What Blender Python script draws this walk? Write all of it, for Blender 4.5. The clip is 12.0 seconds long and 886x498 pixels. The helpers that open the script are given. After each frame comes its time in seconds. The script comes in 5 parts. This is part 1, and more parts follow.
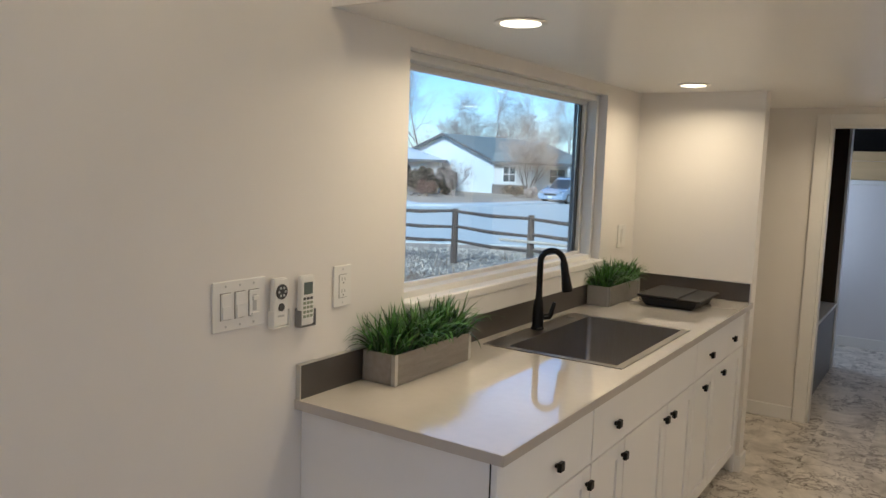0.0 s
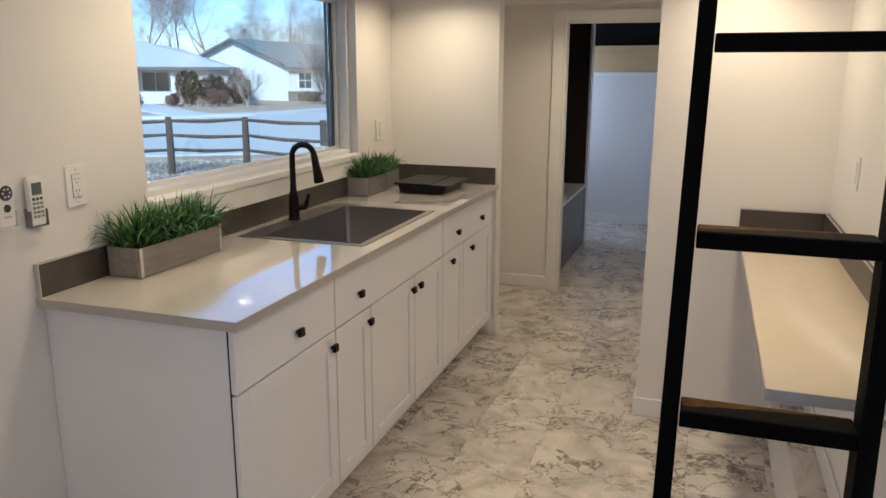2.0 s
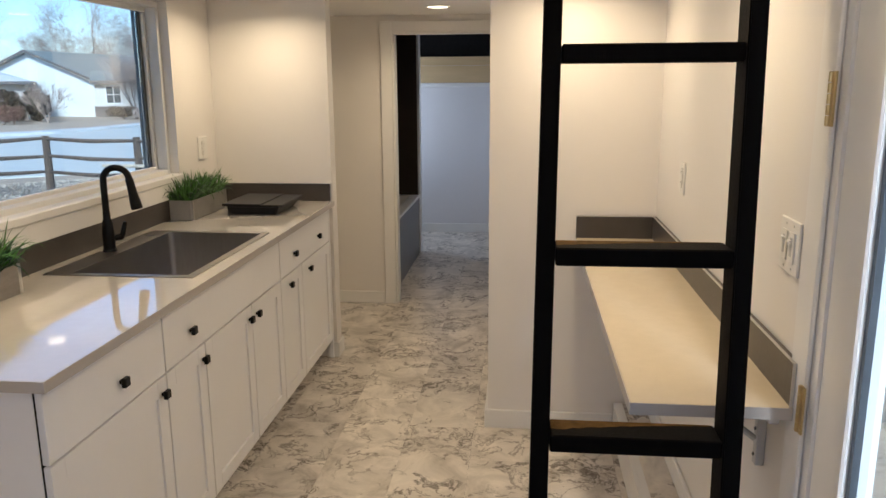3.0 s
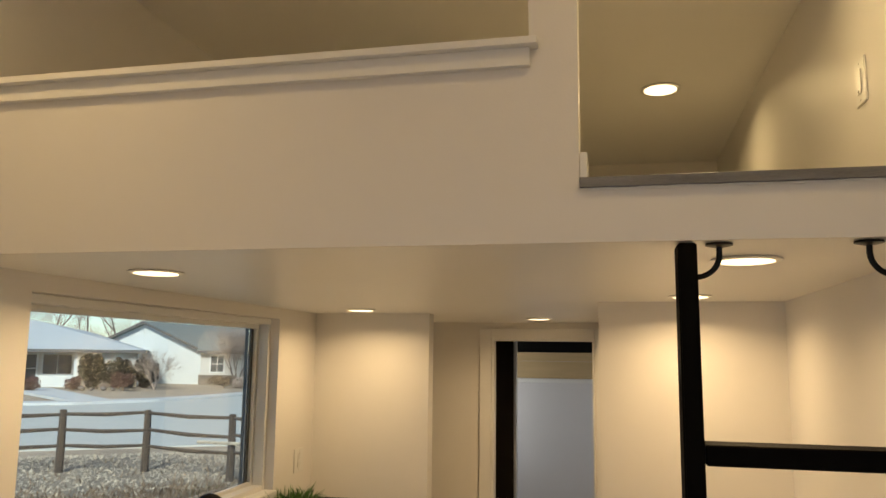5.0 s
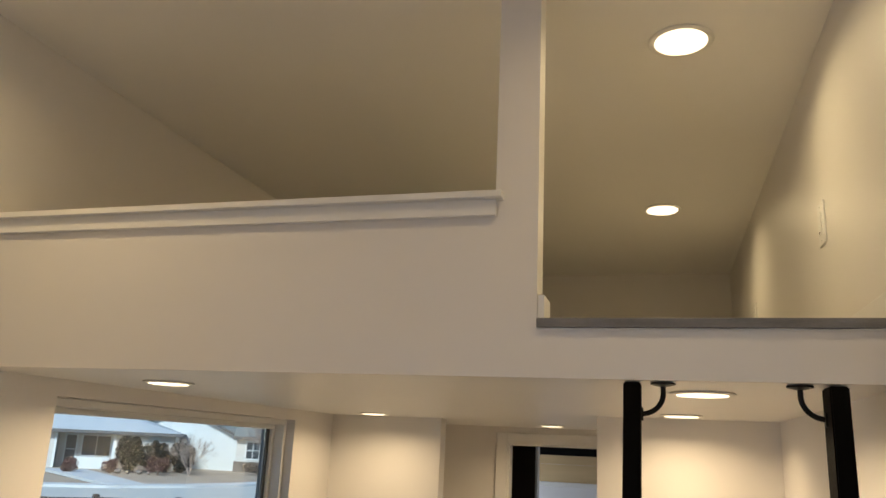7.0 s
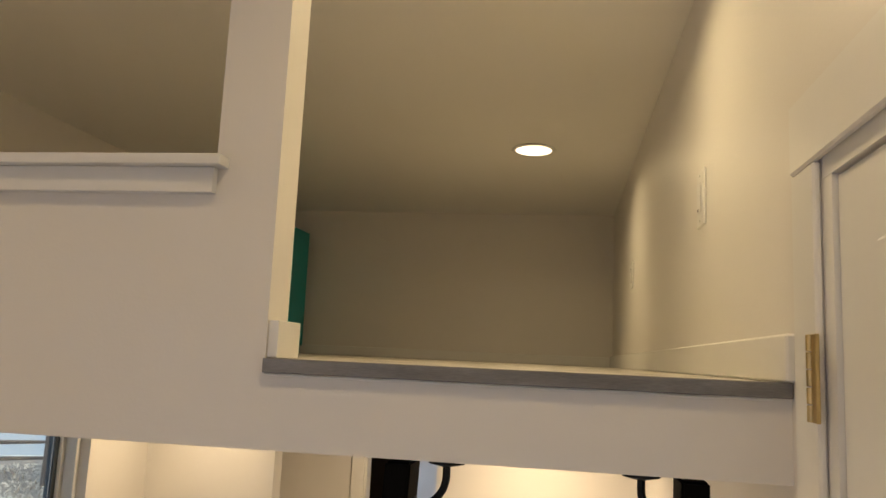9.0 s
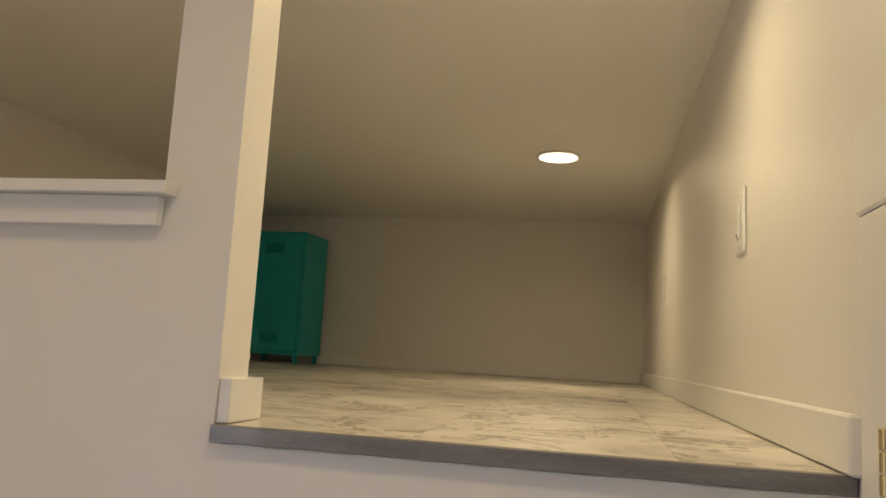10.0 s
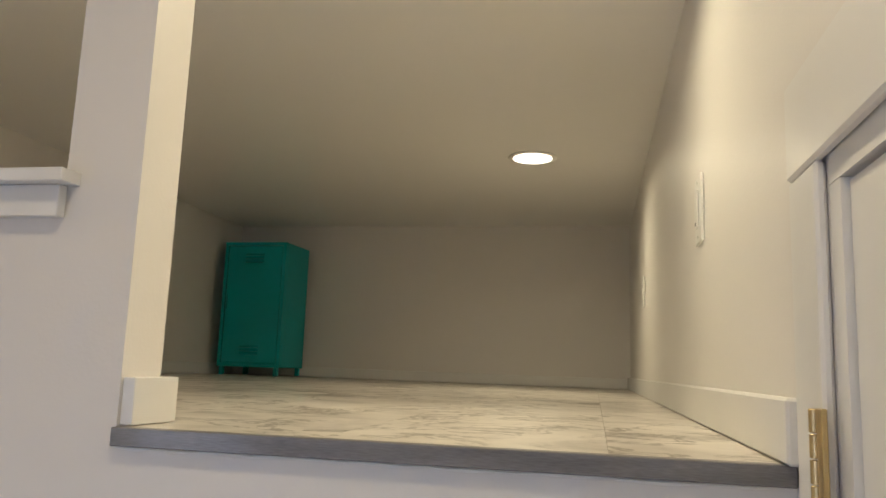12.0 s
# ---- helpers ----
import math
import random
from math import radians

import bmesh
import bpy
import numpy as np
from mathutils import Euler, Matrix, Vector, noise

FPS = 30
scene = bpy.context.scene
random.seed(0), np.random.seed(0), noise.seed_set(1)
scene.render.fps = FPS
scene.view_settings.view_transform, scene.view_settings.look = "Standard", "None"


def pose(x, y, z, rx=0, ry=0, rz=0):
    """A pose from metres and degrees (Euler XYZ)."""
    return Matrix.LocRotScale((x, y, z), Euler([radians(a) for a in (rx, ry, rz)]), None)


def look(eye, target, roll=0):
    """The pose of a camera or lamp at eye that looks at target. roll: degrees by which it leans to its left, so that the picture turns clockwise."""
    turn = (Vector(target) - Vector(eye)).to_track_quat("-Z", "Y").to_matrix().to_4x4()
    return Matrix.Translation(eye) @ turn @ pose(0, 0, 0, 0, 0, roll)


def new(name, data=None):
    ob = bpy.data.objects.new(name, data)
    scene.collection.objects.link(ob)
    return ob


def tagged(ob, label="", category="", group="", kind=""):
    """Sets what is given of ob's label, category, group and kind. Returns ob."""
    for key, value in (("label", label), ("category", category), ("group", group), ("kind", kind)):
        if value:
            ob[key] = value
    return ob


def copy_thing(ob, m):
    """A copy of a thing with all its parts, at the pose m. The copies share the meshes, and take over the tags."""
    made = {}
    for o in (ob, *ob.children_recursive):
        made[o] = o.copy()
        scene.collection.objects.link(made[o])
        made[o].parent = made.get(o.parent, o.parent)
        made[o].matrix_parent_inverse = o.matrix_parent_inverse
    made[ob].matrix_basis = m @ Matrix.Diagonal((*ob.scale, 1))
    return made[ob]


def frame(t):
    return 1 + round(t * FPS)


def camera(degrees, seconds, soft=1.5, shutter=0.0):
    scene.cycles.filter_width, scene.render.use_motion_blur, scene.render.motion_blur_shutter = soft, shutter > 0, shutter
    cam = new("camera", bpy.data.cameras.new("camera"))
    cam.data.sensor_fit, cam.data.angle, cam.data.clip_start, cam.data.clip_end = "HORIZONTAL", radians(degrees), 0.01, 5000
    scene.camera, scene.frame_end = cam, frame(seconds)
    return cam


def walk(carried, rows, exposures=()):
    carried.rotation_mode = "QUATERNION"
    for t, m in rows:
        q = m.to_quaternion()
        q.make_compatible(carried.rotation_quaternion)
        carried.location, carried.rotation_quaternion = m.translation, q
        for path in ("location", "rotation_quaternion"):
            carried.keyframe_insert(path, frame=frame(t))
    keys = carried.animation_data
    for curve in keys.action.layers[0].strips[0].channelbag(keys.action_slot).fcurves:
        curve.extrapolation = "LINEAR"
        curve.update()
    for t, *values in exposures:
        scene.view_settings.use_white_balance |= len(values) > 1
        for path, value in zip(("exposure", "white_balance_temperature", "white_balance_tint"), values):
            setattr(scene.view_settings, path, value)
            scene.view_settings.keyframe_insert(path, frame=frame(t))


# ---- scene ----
cam = camera(60.3, 12.0)
PATH = [
    (0, (1.489, -1.649, 1.605), (0.394, 0.009, 1.382), 1.9),
    (0.5, (1.543, -1.758, 1.608), (0.568, -0.033, 1.341), 1.2),
    (1, (1.639, -1.777, 1.597), (0.662, -0.064, 1.262), 0.6),
    (1.5, (1.731, -1.792, 1.576), (0.842, -0.044, 1.181), 0.3),
    (2, (1.803, -1.756, 1.573), (1.174, 0.088, 1.121), 0.2),
    (2.5, (1.773, -1.706, 1.574), (1.433, 0.208, 1.107), -0.2),
    (2.7, (1.742, -1.682, 1.572), (1.508, 0.251, 1.111), -0.2),
    (4.3, (1.721, -1.421, 1.718), (1.549, 0.571, 1.729), -0.1),
    (4.5, (1.715, -1.432, 1.749), (1.468, 0.55, 1.843), 0.1),
    (5, (1.651, -1.525, 1.805), (1.217, 0.408, 2.08), 0.7),
    (5.5, (1.591, -1.614, 1.837), (0.995, 0.248, 2.259), 1.7),
    (6, (1.632, -1.68, 1.855), (0.95, 0.13, 2.365), 2.6),
    (6.5, (1.768, -1.72, 1.857), (1.129, 0.099, 2.387), 2.9),
    (7, (1.847, -1.675, 1.875), (1.31, 0.185, 2.376), 2.7),
    (7.5, (1.862, -1.468, 1.921), (1.426, 0.434, 2.358), 2.0),
    (7.7, (1.869, -1.382, 1.949), (1.466, 0.533, 2.359), 1.8),
    (9.3, (2.022, -1.0, 2.209), (1.716, 0.957, 2.483), 2.7),
    (9.5, (2.022, -0.951, 2.227), (1.7, 1.004, 2.499), 2.9),
    (10, (2.04, -0.882, 2.26), (1.645, 1.06, 2.533), 3.3),
    (10.5, (2.077, -0.839, 2.264), (1.589, 1.081, 2.536), 3.3),
    (11, (2.113, -0.807, 2.264), (1.567, 1.097, 2.538), 3.0),
    (11.5, (2.143, -0.785, 2.26), (1.63, 1.128, 2.542), 2.6),
    (12, (2.121, -0.8, 2.239), (1.729, 1.137, 2.547), 2.1),
]
EXPOSURES = [(0.0, 0.17, 5300, 11), (1.5, 0.2, 5250, 13), (2.7, 0.37, 5350, 13), (4.5, 0.08, 7000, 12), (5.5, -0.06, 7100, 11), (6.5, -0.03, 6350, 12), (7.5, -0.01, 6050, 12), (9.5, 0.13, 6250, 13), (10.3, 0.22, 5550, 12), (12.0, 0.39, 5200, 12)]
walk(cam, [(t, look(e, a, r)) for t, e, a, r in PATH], EXPOSURES)

SKY, SUN = 0.15, 4.9
LAMP = (1.0, 0.73, 0.40)
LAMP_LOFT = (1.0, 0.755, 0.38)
LAMP_HIGH = (1.0, 0.72, 0.34)
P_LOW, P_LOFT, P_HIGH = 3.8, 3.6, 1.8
# powers of the daylight lamps in the two unseen, added windows
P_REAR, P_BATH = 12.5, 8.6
LAD0, LAD1, LDEP = -0.375, 0.002, 0.08
RUNGS = (0.52, 0.89, 1.258, 1.652)

# ---- light ----
world = bpy.data.worlds.new("sky")
scene.world = world
world.use_nodes = True
wn = world.node_tree.nodes
sky = wn.new("ShaderNodeTexSky")
sky.sky_type = "NISHITA"
sky.sun_disc = False
sky.sun_elevation = radians(35)
sky.sun_rotation = radians(171)
sky.air_density, sky.dust_density, sky.ozone_density = 1.0, 0.15, 5.0
wn["Background"].inputs["Strength"].default_value = SKY
world.node_tree.links.new(sky.outputs[0], wn["Background"].inputs["Color"])
sun_data = bpy.data.lights.new("sun", "SUN")
sun_data.energy, sun_data.angle, sun_data.color = SUN, radians(12), (1.0, 1.0, 0.95)
sun = new("sun", sun_data)
sun.matrix_world = look((3.1, -19.8, 14), (0, 0, 0))

# ---- materials ----
def material(name, color, rough=0.5, metal=0.0, var=0.06, scale=3.0, bump=0.0, bump_scale=200.0, grain=0.0, coat=0.0, per_object=0.0, stretch=(1, 1, 1), spec=0.5):
    m = bpy.data.materials.new(name)
    m.use_nodes = True
    nt = m.node_tree
    b = nt.nodes["Principled BSDF"]
    n, l = nt.nodes.new, nt.links.new
    b.inputs["Metallic"].default_value = metal
    b.inputs["Coat Weight"].default_value = coat
    b.inputs["Specular IOR Level"].default_value = spec
    tc = n("ShaderNodeTexCoord")
    mp = n("ShaderNodeMapping")
    mp.inputs["Scale"].default_value = stretch
    l(tc.outputs["Object"], mp.inputs["Vector"])
    big = n("ShaderNodeTexNoise")
    big.inputs["Scale"].default_value, big.inputs["Detail"].default_value = scale, 6
    l(mp.outputs[0], big.inputs["Vector"])
    fine = n("ShaderNodeTexNoise")
    fine.inputs["Scale"].default_value, fine.inputs["Detail"].default_value = scale * 14, 4
    l(mp.outputs[0], fine.inputs["Vector"])
    mix = n("ShaderNodeMix")
    mix.data_type = "RGBA"
    lo, hi = [max(0, c * (1 - var)) for c in color], [min(1, c * (1 + var)) for c in color]
    mix.inputs["A"].default_value, mix.inputs["B"].default_value = (*lo, 1), (*hi, 1)
    add = n("ShaderNodeMath")
    add.operation = "MULTIPLY_ADD"
    l(fine.outputs[0], add.inputs[0])
    add.inputs[1].default_value = 0.3 + grain
    l(big.outputs[0], add.inputs[2])
    sub = n("ShaderNodeMapRange")
    sub.inputs["From Min"].default_value, sub.inputs["From Max"].default_value = 0.35 + 0.15, 0.8 + 0.15 + grain * 0.5
    l(add.outputs[0], sub.inputs["Value"])
    fac = sub.outputs[0]
    if per_object:
        oi = n("ShaderNodeObjectInfo")
        ma = n("ShaderNodeMath")
        ma.operation = "MULTIPLY_ADD"
        l(oi.outputs["Random"], ma.inputs[0])
        ma.inputs[1].default_value = per_object
        l(fac, ma.inputs[2])
        fac = ma.outputs[0]
    l(fac, mix.inputs["Factor"])
    l(mix.outputs["Result"], b.inputs["Base Color"])
    rr = n("ShaderNodeMapRange")
    rr.inputs["To Min"].default_value, rr.inputs["To Max"].default_value = rough * 0.85, min(1, rough * 1.15)
    l(fine.outputs[0], rr.inputs["Value"])
    l(rr.outputs[0], b.inputs["Roughness"])
    if bump:
        bt = n("ShaderNodeTexNoise")
        bt.inputs["Scale"].default_value, bt.inputs["Detail"].default_value = bump_scale, 3
        l(mp.outputs[0], bt.inputs["Vector"])
        bp = n("ShaderNodeBump")
        bp.inputs["Strength"].default_value, bp.inputs["Distance"].default_value = bump, 0.002
        l(bt.outputs[0], bp.inputs["Height"])
        l(bp.outputs[0], b.inputs["Normal"])
    return m


def emitter(name, color, strength):
    m = bpy.data.materials.new(name)
    m.use_nodes = True
    b = m.node_tree.nodes["Principled BSDF"]
    b.inputs["Base Color"].default_value = (*color, 1)
    b.inputs["Emission Color"].default_value = (*color, 1)
    b.inputs["Emission Strength"].default_value = strength
    return m


def marble(name, lift=1.0):
    """Vinyl tile printed with grey-brown veined stone."""
    m = bpy.data.materials.new(name)
    m.use_nodes = True
    nt = m.node_tree
    n, l = nt.nodes.new, nt.links.new
    b = nt.nodes["Principled BSDF"]
    tc, oi = n("ShaderNodeTexCoord"), n("ShaderNodeObjectInfo")
    off = n("ShaderNodeVectorMath")
    off.operation = "MULTIPLY_ADD"
    l(oi.outputs["Random"], off.inputs[0])
    off.inputs[1].default_value = (37, 53, 11)
    l(tc.outputs["Object"], off.inputs[2])
    warp = n("ShaderNodeTexNoise")
    warp.inputs["Scale"].default_value, warp.inputs["Detail"].default_value = 5, 5
    l(off.outputs[0], warp.inputs["Vector"])
    cl = n("ShaderNodeTexNoise")
    cl.inputs["Scale"].default_value, cl.inputs["Detail"].default_value, cl.inputs["Roughness"].default_value = 4.5, 8, 0.65
    cl.inputs["Distortion"].default_value = 0.8
    l(off.outputs[0], cl.inputs["Vector"])
    ramp = n("ShaderNodeValToRGB")
    e = ramp.color_ramp.elements
    e[0].position, e[0].color = 0.33, (0.38, 0.345, 0.30, 1)
    e[1].position, e[1].color = 0.68, (0.80, 0.745, 0.665, 1)
    e.new(0.47).color = (0.58, 0.535, 0.475, 1)
    l(cl.outputs[0], ramp.inputs[0])
    prev = ramp.outputs[0]
    for scale, width, gate_scale, depth in ((2.6, 0.016, 2.9, 0.95), (5.0, 0.026, 3.2, 0.92), (9.0, 0.032, 4.0, 0.75)):
        wv = n("ShaderNodeVectorMath")
        wv.operation = "MULTIPLY_ADD"
        l(warp.outputs["Color"], wv.inputs[0])
        wv.inputs[1].default_value = (0.35, 0.35, 0.1)
        l(off.outputs[0], wv.inputs[2])
        ridge = n("ShaderNodeTexNoise")
        ridge.inputs["Scale"].default_value, ridge.inputs["Detail"].default_value, ridge.inputs["Roughness"].default_value = scale, 5, 0.6
        l(wv.outputs[0], ridge.inputs["Vector"])
        d = n("ShaderNodeMath")
        d.operation = "SUBTRACT"
        l(ridge.outputs[0], d.inputs[0])
        d.inputs[1].default_value = 0.5
        a = n("ShaderNodeMath")
        a.operation = "ABSOLUTE"
        l(d.outputs[0], a.inputs[0])
        mr = n("ShaderNodeMapRange")
        mr.inputs["From Min"].default_value, mr.inputs["From Max"].default_value = 0.0, width
        mr.inputs["To Min"].default_value, mr.inputs["To Max"].default_value = 1, 0
        l(a.outputs[0], mr.inputs["Value"])
        gate = n("ShaderNodeTexNoise")
        gate.inputs["Scale"].default_value, gate.inputs["Detail"].default_value = gate_scale, 3
        l(wv.outputs[0], gate.inputs["Vector"])
        gr = n("ShaderNodeMapRange")
        gr.inputs["From Min"].default_value, gr.inputs["From Max"].default_value = 0.5, 0.56
        l(gate.outputs[0], gr.inputs["Value"])
        mu = n("ShaderNodeMath")
        mu.operation = "MULTIPLY"
        l(mr.outputs[0], mu.inputs[0])
        l(gr.outputs[0], mu.inputs[1])
        m2 = n("ShaderNodeMath")
        m2.operation = "MULTIPLY"
        l(mu.outputs[0], m2.inputs[0])
        m2.inputs[1].default_value = depth
        mx = n("ShaderNodeMix")
        mx.data_type = "RGBA"
        l(m2.outputs[0], mx.inputs["Factor"])
        l(prev, mx.inputs["A"])
        mx.inputs["B"].default_value = (0.085, 0.062, 0.042, 1)
        prev = mx.outputs["Result"]
    if lift != 1.0:
        gm = nt.nodes.new("ShaderNodeGamma")
        gm.inputs[1].default_value = lift
        l(prev, gm.inputs[0])
        prev = gm.outputs[0]
    l(prev, b.inputs["Base Color"])
    b.inputs["Roughness"].default_value = 0.3
    bp = n("ShaderNodeBump")
    bp.inputs["Strength"].default_value, bp.inputs["Distance"].default_value = 0.25, 0.001
    l(cl.outputs[0], bp.inputs["Height"])
    l(bp.outputs[0], b.inputs["Normal"])
    return m


M = dict(
    wall=material("wall_paint", (0.80, 0.772, 0.735), 0.42, var=0.015, scale=1.2, bump=0.12, bump_scale=170),
    ceil=material("ceiling_paint", (0.86, 0.845, 0.82), 0.36, var=0.015, scale=1.2, bump=0.1, bump_scale=170),
    trim=material("trim_paint", (0.82, 0.81, 0.785), 0.32, var=0.02, scale=4, bump=0.04, bump_scale=60),
    cab=material("cabinet_paint", (0.84, 0.84, 0.85), 0.35, var=0.015, scale=3, bump=0.03, bump_scale=90),
    # near-black for painted shade in cabinet gaps; the hidden loft deck shares it
    gap=material("dark_gap", (0.02, 0.02, 0.02), 0.8),
    counter=material("counter_laminate", (0.72, 0.68, 0.62), 0.055, var=0.025, scale=30, grain=0.2, coat=1.0, spec=1.0),
    desk=material("desk_laminate", (0.60, 0.52, 0.385), 0.16, var=0.03, scale=25, grain=0.2),
    edge=material("counter_edge", (0.46, 0.43, 0.40), 0.3, var=0.03, scale=10),
    splash=material("splash_laminate", (0.06, 0.052, 0.047), 0.34, var=0.12, scale=8, grain=0.2),
    alu=material("aluminium", (0.62, 0.61, 0.59), 0.3, 1.0, var=0.05, scale=10, bump=0.05, stretch=(1, 1, 8)),
    steel=material("brushed_steel", (0.37, 0.355, 0.34), 0.3, 1.0, var=0.05, scale=12, bump=0.06, bump_scale=60, stretch=(14, 1, 1)),
    zinc=material("galvanised_steel", (0.46, 0.45, 0.43), 0.42, 0.75, var=0.16, scale=9, grain=0.3, bump=0.1, bump_scale=40),
    greywood=material("greyed_wood", (0.27, 0.245, 0.22), 0.6, 0.15, var=0.22, scale=6, grain=0.4, bump=0.2, bump_scale=60, stretch=(8, 1, 8)),
    black=material("matte_black", (0.005, 0.005, 0.0055), 0.34, 0.0, var=0.2, scale=14, spec=0.2),
    ladder=material("ladder_black_stain", (0.0025, 0.0022, 0.0022), 0.65, spec=0.05, var=0.3, scale=8, grain=0.3, bump=0.3, bump_scale=70, stretch=(6, 6, 0.6)),
    worn=material("worn_wood", (0.095, 0.054, 0.018), 0.8, var=0.85, scale=30, grain=0.5, spec=0.05),
    tray=material("tray_plastic", (0.010, 0.010, 0.011), 0.4, spec=0.22, var=0.1, scale=20, bump=0.1, bump_scale=300),
    plastic=material("white_plastic", (0.80, 0.79, 0.76), 0.3, var=0.01),
    smoke=material("smoky_plastic", (0.22, 0.22, 0.225), 0.12, var=0.05),
    # grey that paints the shade line round switch and outlet inserts
    shade=material("seam_shade", (0.20, 0.185, 0.165), 0.6),
    greyplastic=material("grey_plastic", (0.52, 0.52, 0.51), 0.35, var=0.02),
    darkplastic=material("dark_plastic", (0.05, 0.05, 0.055), 0.35),
    keys=material("key_rubber", (0.28, 0.33, 0.24), 0.5),
    screen=material("lcd", (0.12, 0.15, 0.14), 0.15),
    brass=material("brass", (0.58, 0.45, 0.22), 0.3, 1.0, var=0.1, scale=20),
    teal=material("teal_enamel", (0.02, 0.40, 0.43), 0.4, 0.05, var=0.06, scale=5, bump=0.03, bump_scale=80),
    tub=material("bath_panel", (0.10, 0.10, 0.105), 0.35, var=0.1, scale=4),
    darktile=material("dark_wall_panel", (0.035, 0.024, 0.016), 0.35, var=0.2, scale=4),
    # near-black colour that stands in for the lack of light above
    shadeblack=material("shade_black", (0.006, 0.005, 0.006), 0.7),
    bathwall=material("bath_wall", (0.76, 0.745, 0.75), 0.5, var=0.015, scale=2, bump=0.05),
    woodpanel=material("pine_board", (0.60, 0.44, 0.24), 0.5, var=0.08, scale=3, stretch=(1, 8, 8), grain=0.3),
    vinyl=material("window_vinyl", (0.78, 0.78, 0.76), 0.35, var=0.02),
    track=material("window_spacer", (0.07, 0.085, 0.10), 0.4),
    loftedge=material("edge_strip", (0.175, 0.17, 0.172), 0.34, 0.0, var=0.38, scale=9, grain=0.35, bump=0.25, bump_scale=30, stretch=(0.6, 6, 6), coat=0.2),
    leaf=material("plastic_grass", (0.075, 0.20, 0.035), 0.36, var=0.5, scale=25, per_object=0.2),
    leaf_dark=material("plastic_grass_dark", (0.02, 0.065, 0.02), 0.42, var=0.4, scale=25),
    soil=material("foam_base", (0.03, 0.035, 0.015), 0.9),
    lens=emitter("lamp_lens", (1.0, 0.80, 0.50), 2.6),
    gravel=material("gravel_ground", (0.20, 0.165, 0.125), 0.9, var=0.5, scale=1.2, grain=0.5, bump=0.8, bump_scale=14),
    stone=material("gravel_stone", (0.37, 0.32, 0.25), 0.85, var=0.6, scale=14, grain=0.4),
    brush=material("dry_weeds", (0.17, 0.12, 0.08), 0.9, var=0.5, scale=4),
    # pale concrete, lightened further to put glare into the colour
    road=material("pale_road", (0.48, 0.49, 0.455), 0.8, var=0.06, scale=0.15, grain=0.2),
    concrete=material("concrete", (0.52, 0.535, 0.53), 0.8, var=0.1, scale=0.6, grain=0.2),
    lawn=material("winter_lawn", (0.37, 0.29, 0.21), 0.95, var=0.25, scale=0.5, grain=0.3),
    fence=material("fence_wood", (0.062, 0.046, 0.036), 0.85, var=0.35, scale=5, grain=0.3, bump=0.5, bump_scale=30),
    siding=material("white_siding", (0.62, 0.64, 0.625), 0.6, var=0.03, scale=1),
    siding2=material("cream_siding", (0.52, 0.50, 0.46), 0.6, var=0.03, scale=1),
    roofgrey=material("grey_shingle", (0.19, 0.21, 0.195), 0.85, var=0.15, scale=2, grain=0.4),
    roofpale=material("pale_shingle", (0.40, 0.43, 0.45), 0.85, var=0.1, scale=2, grain=0.3),
    ledge=material("ledge_stone", (0.17, 0.14, 0.12), 0.85, var=0.5, scale=2.5, grain=0.4),
    fascia=material("fascia", (0.10, 0.095, 0.09), 0.6),
    hglass=material("house_glass", (0.04, 0.05, 0.06), 0.08),
    bark=material("bark", (0.15, 0.115, 0.095), 0.95, var=0.3, scale=3),
    # lightened to put distant haze into the twig colour
    twig=material("twig", (0.34, 0.26, 0.215), 0.95, var=0.3, scale=2),
    twigpale=material("pale_twig", (0.46, 0.36, 0.30), 0.95, var=0.3, scale=2),
    evergreen=material("evergreen", (0.014, 0.014, 0.010), 0.95, var=0.5, scale=6),
    redbush=material("red_brush", (0.12, 0.06, 0.05), 0.95, var=0.4, scale=4),
    carblue=material("car_blue", (0.36, 0.44, 0.54), 0.25, 0.3, var=0.05, coat=0.6),
    carwhite=material("car_silver", (0.5, 0.55, 0.60), 0.25, 0.3, var=0.05, coat=0.6),
    carglass=material("car_glass", (0.03, 0.04, 0.05), 0.05),
    tyre=material("tyre", (0.015, 0.015, 0.015), 0.8),
    rim=material("wheel_rim", (0.45, 0.45, 0.46), 0.3, 0.9),
)
M["marble"] = marble("veined_vinyl")
M["marble_pale"] = marble("pale_veined_vinyl", 0.82)
glass = bpy.data.materials.new("window_glass")
glass.use_nodes = True
gb = glass.node_tree.nodes["Principled BSDF"]
gb.inputs["Transmission Weight"].default_value, gb.inputs["Roughness"].default_value, gb.inputs["IOR"].default_value = 1.0, 0.0, 1.45
gb.inputs["Base Color"].default_value = (0.86, 0.975, 0.99, 1)
M["glass"] = glass

# ---- builders ----
ORIGIN = {}


def thing(name, base, label="", category="", group="", kind="", rz=0.0):
    ob = new(name)
    ob.empty_display_size = 0.1
    ob.matrix_world = pose(*base, 0, 0, rz)
    ORIGIN[ob.name] = (Vector(base), rz)
    return tagged(ob, label, category, group, kind)


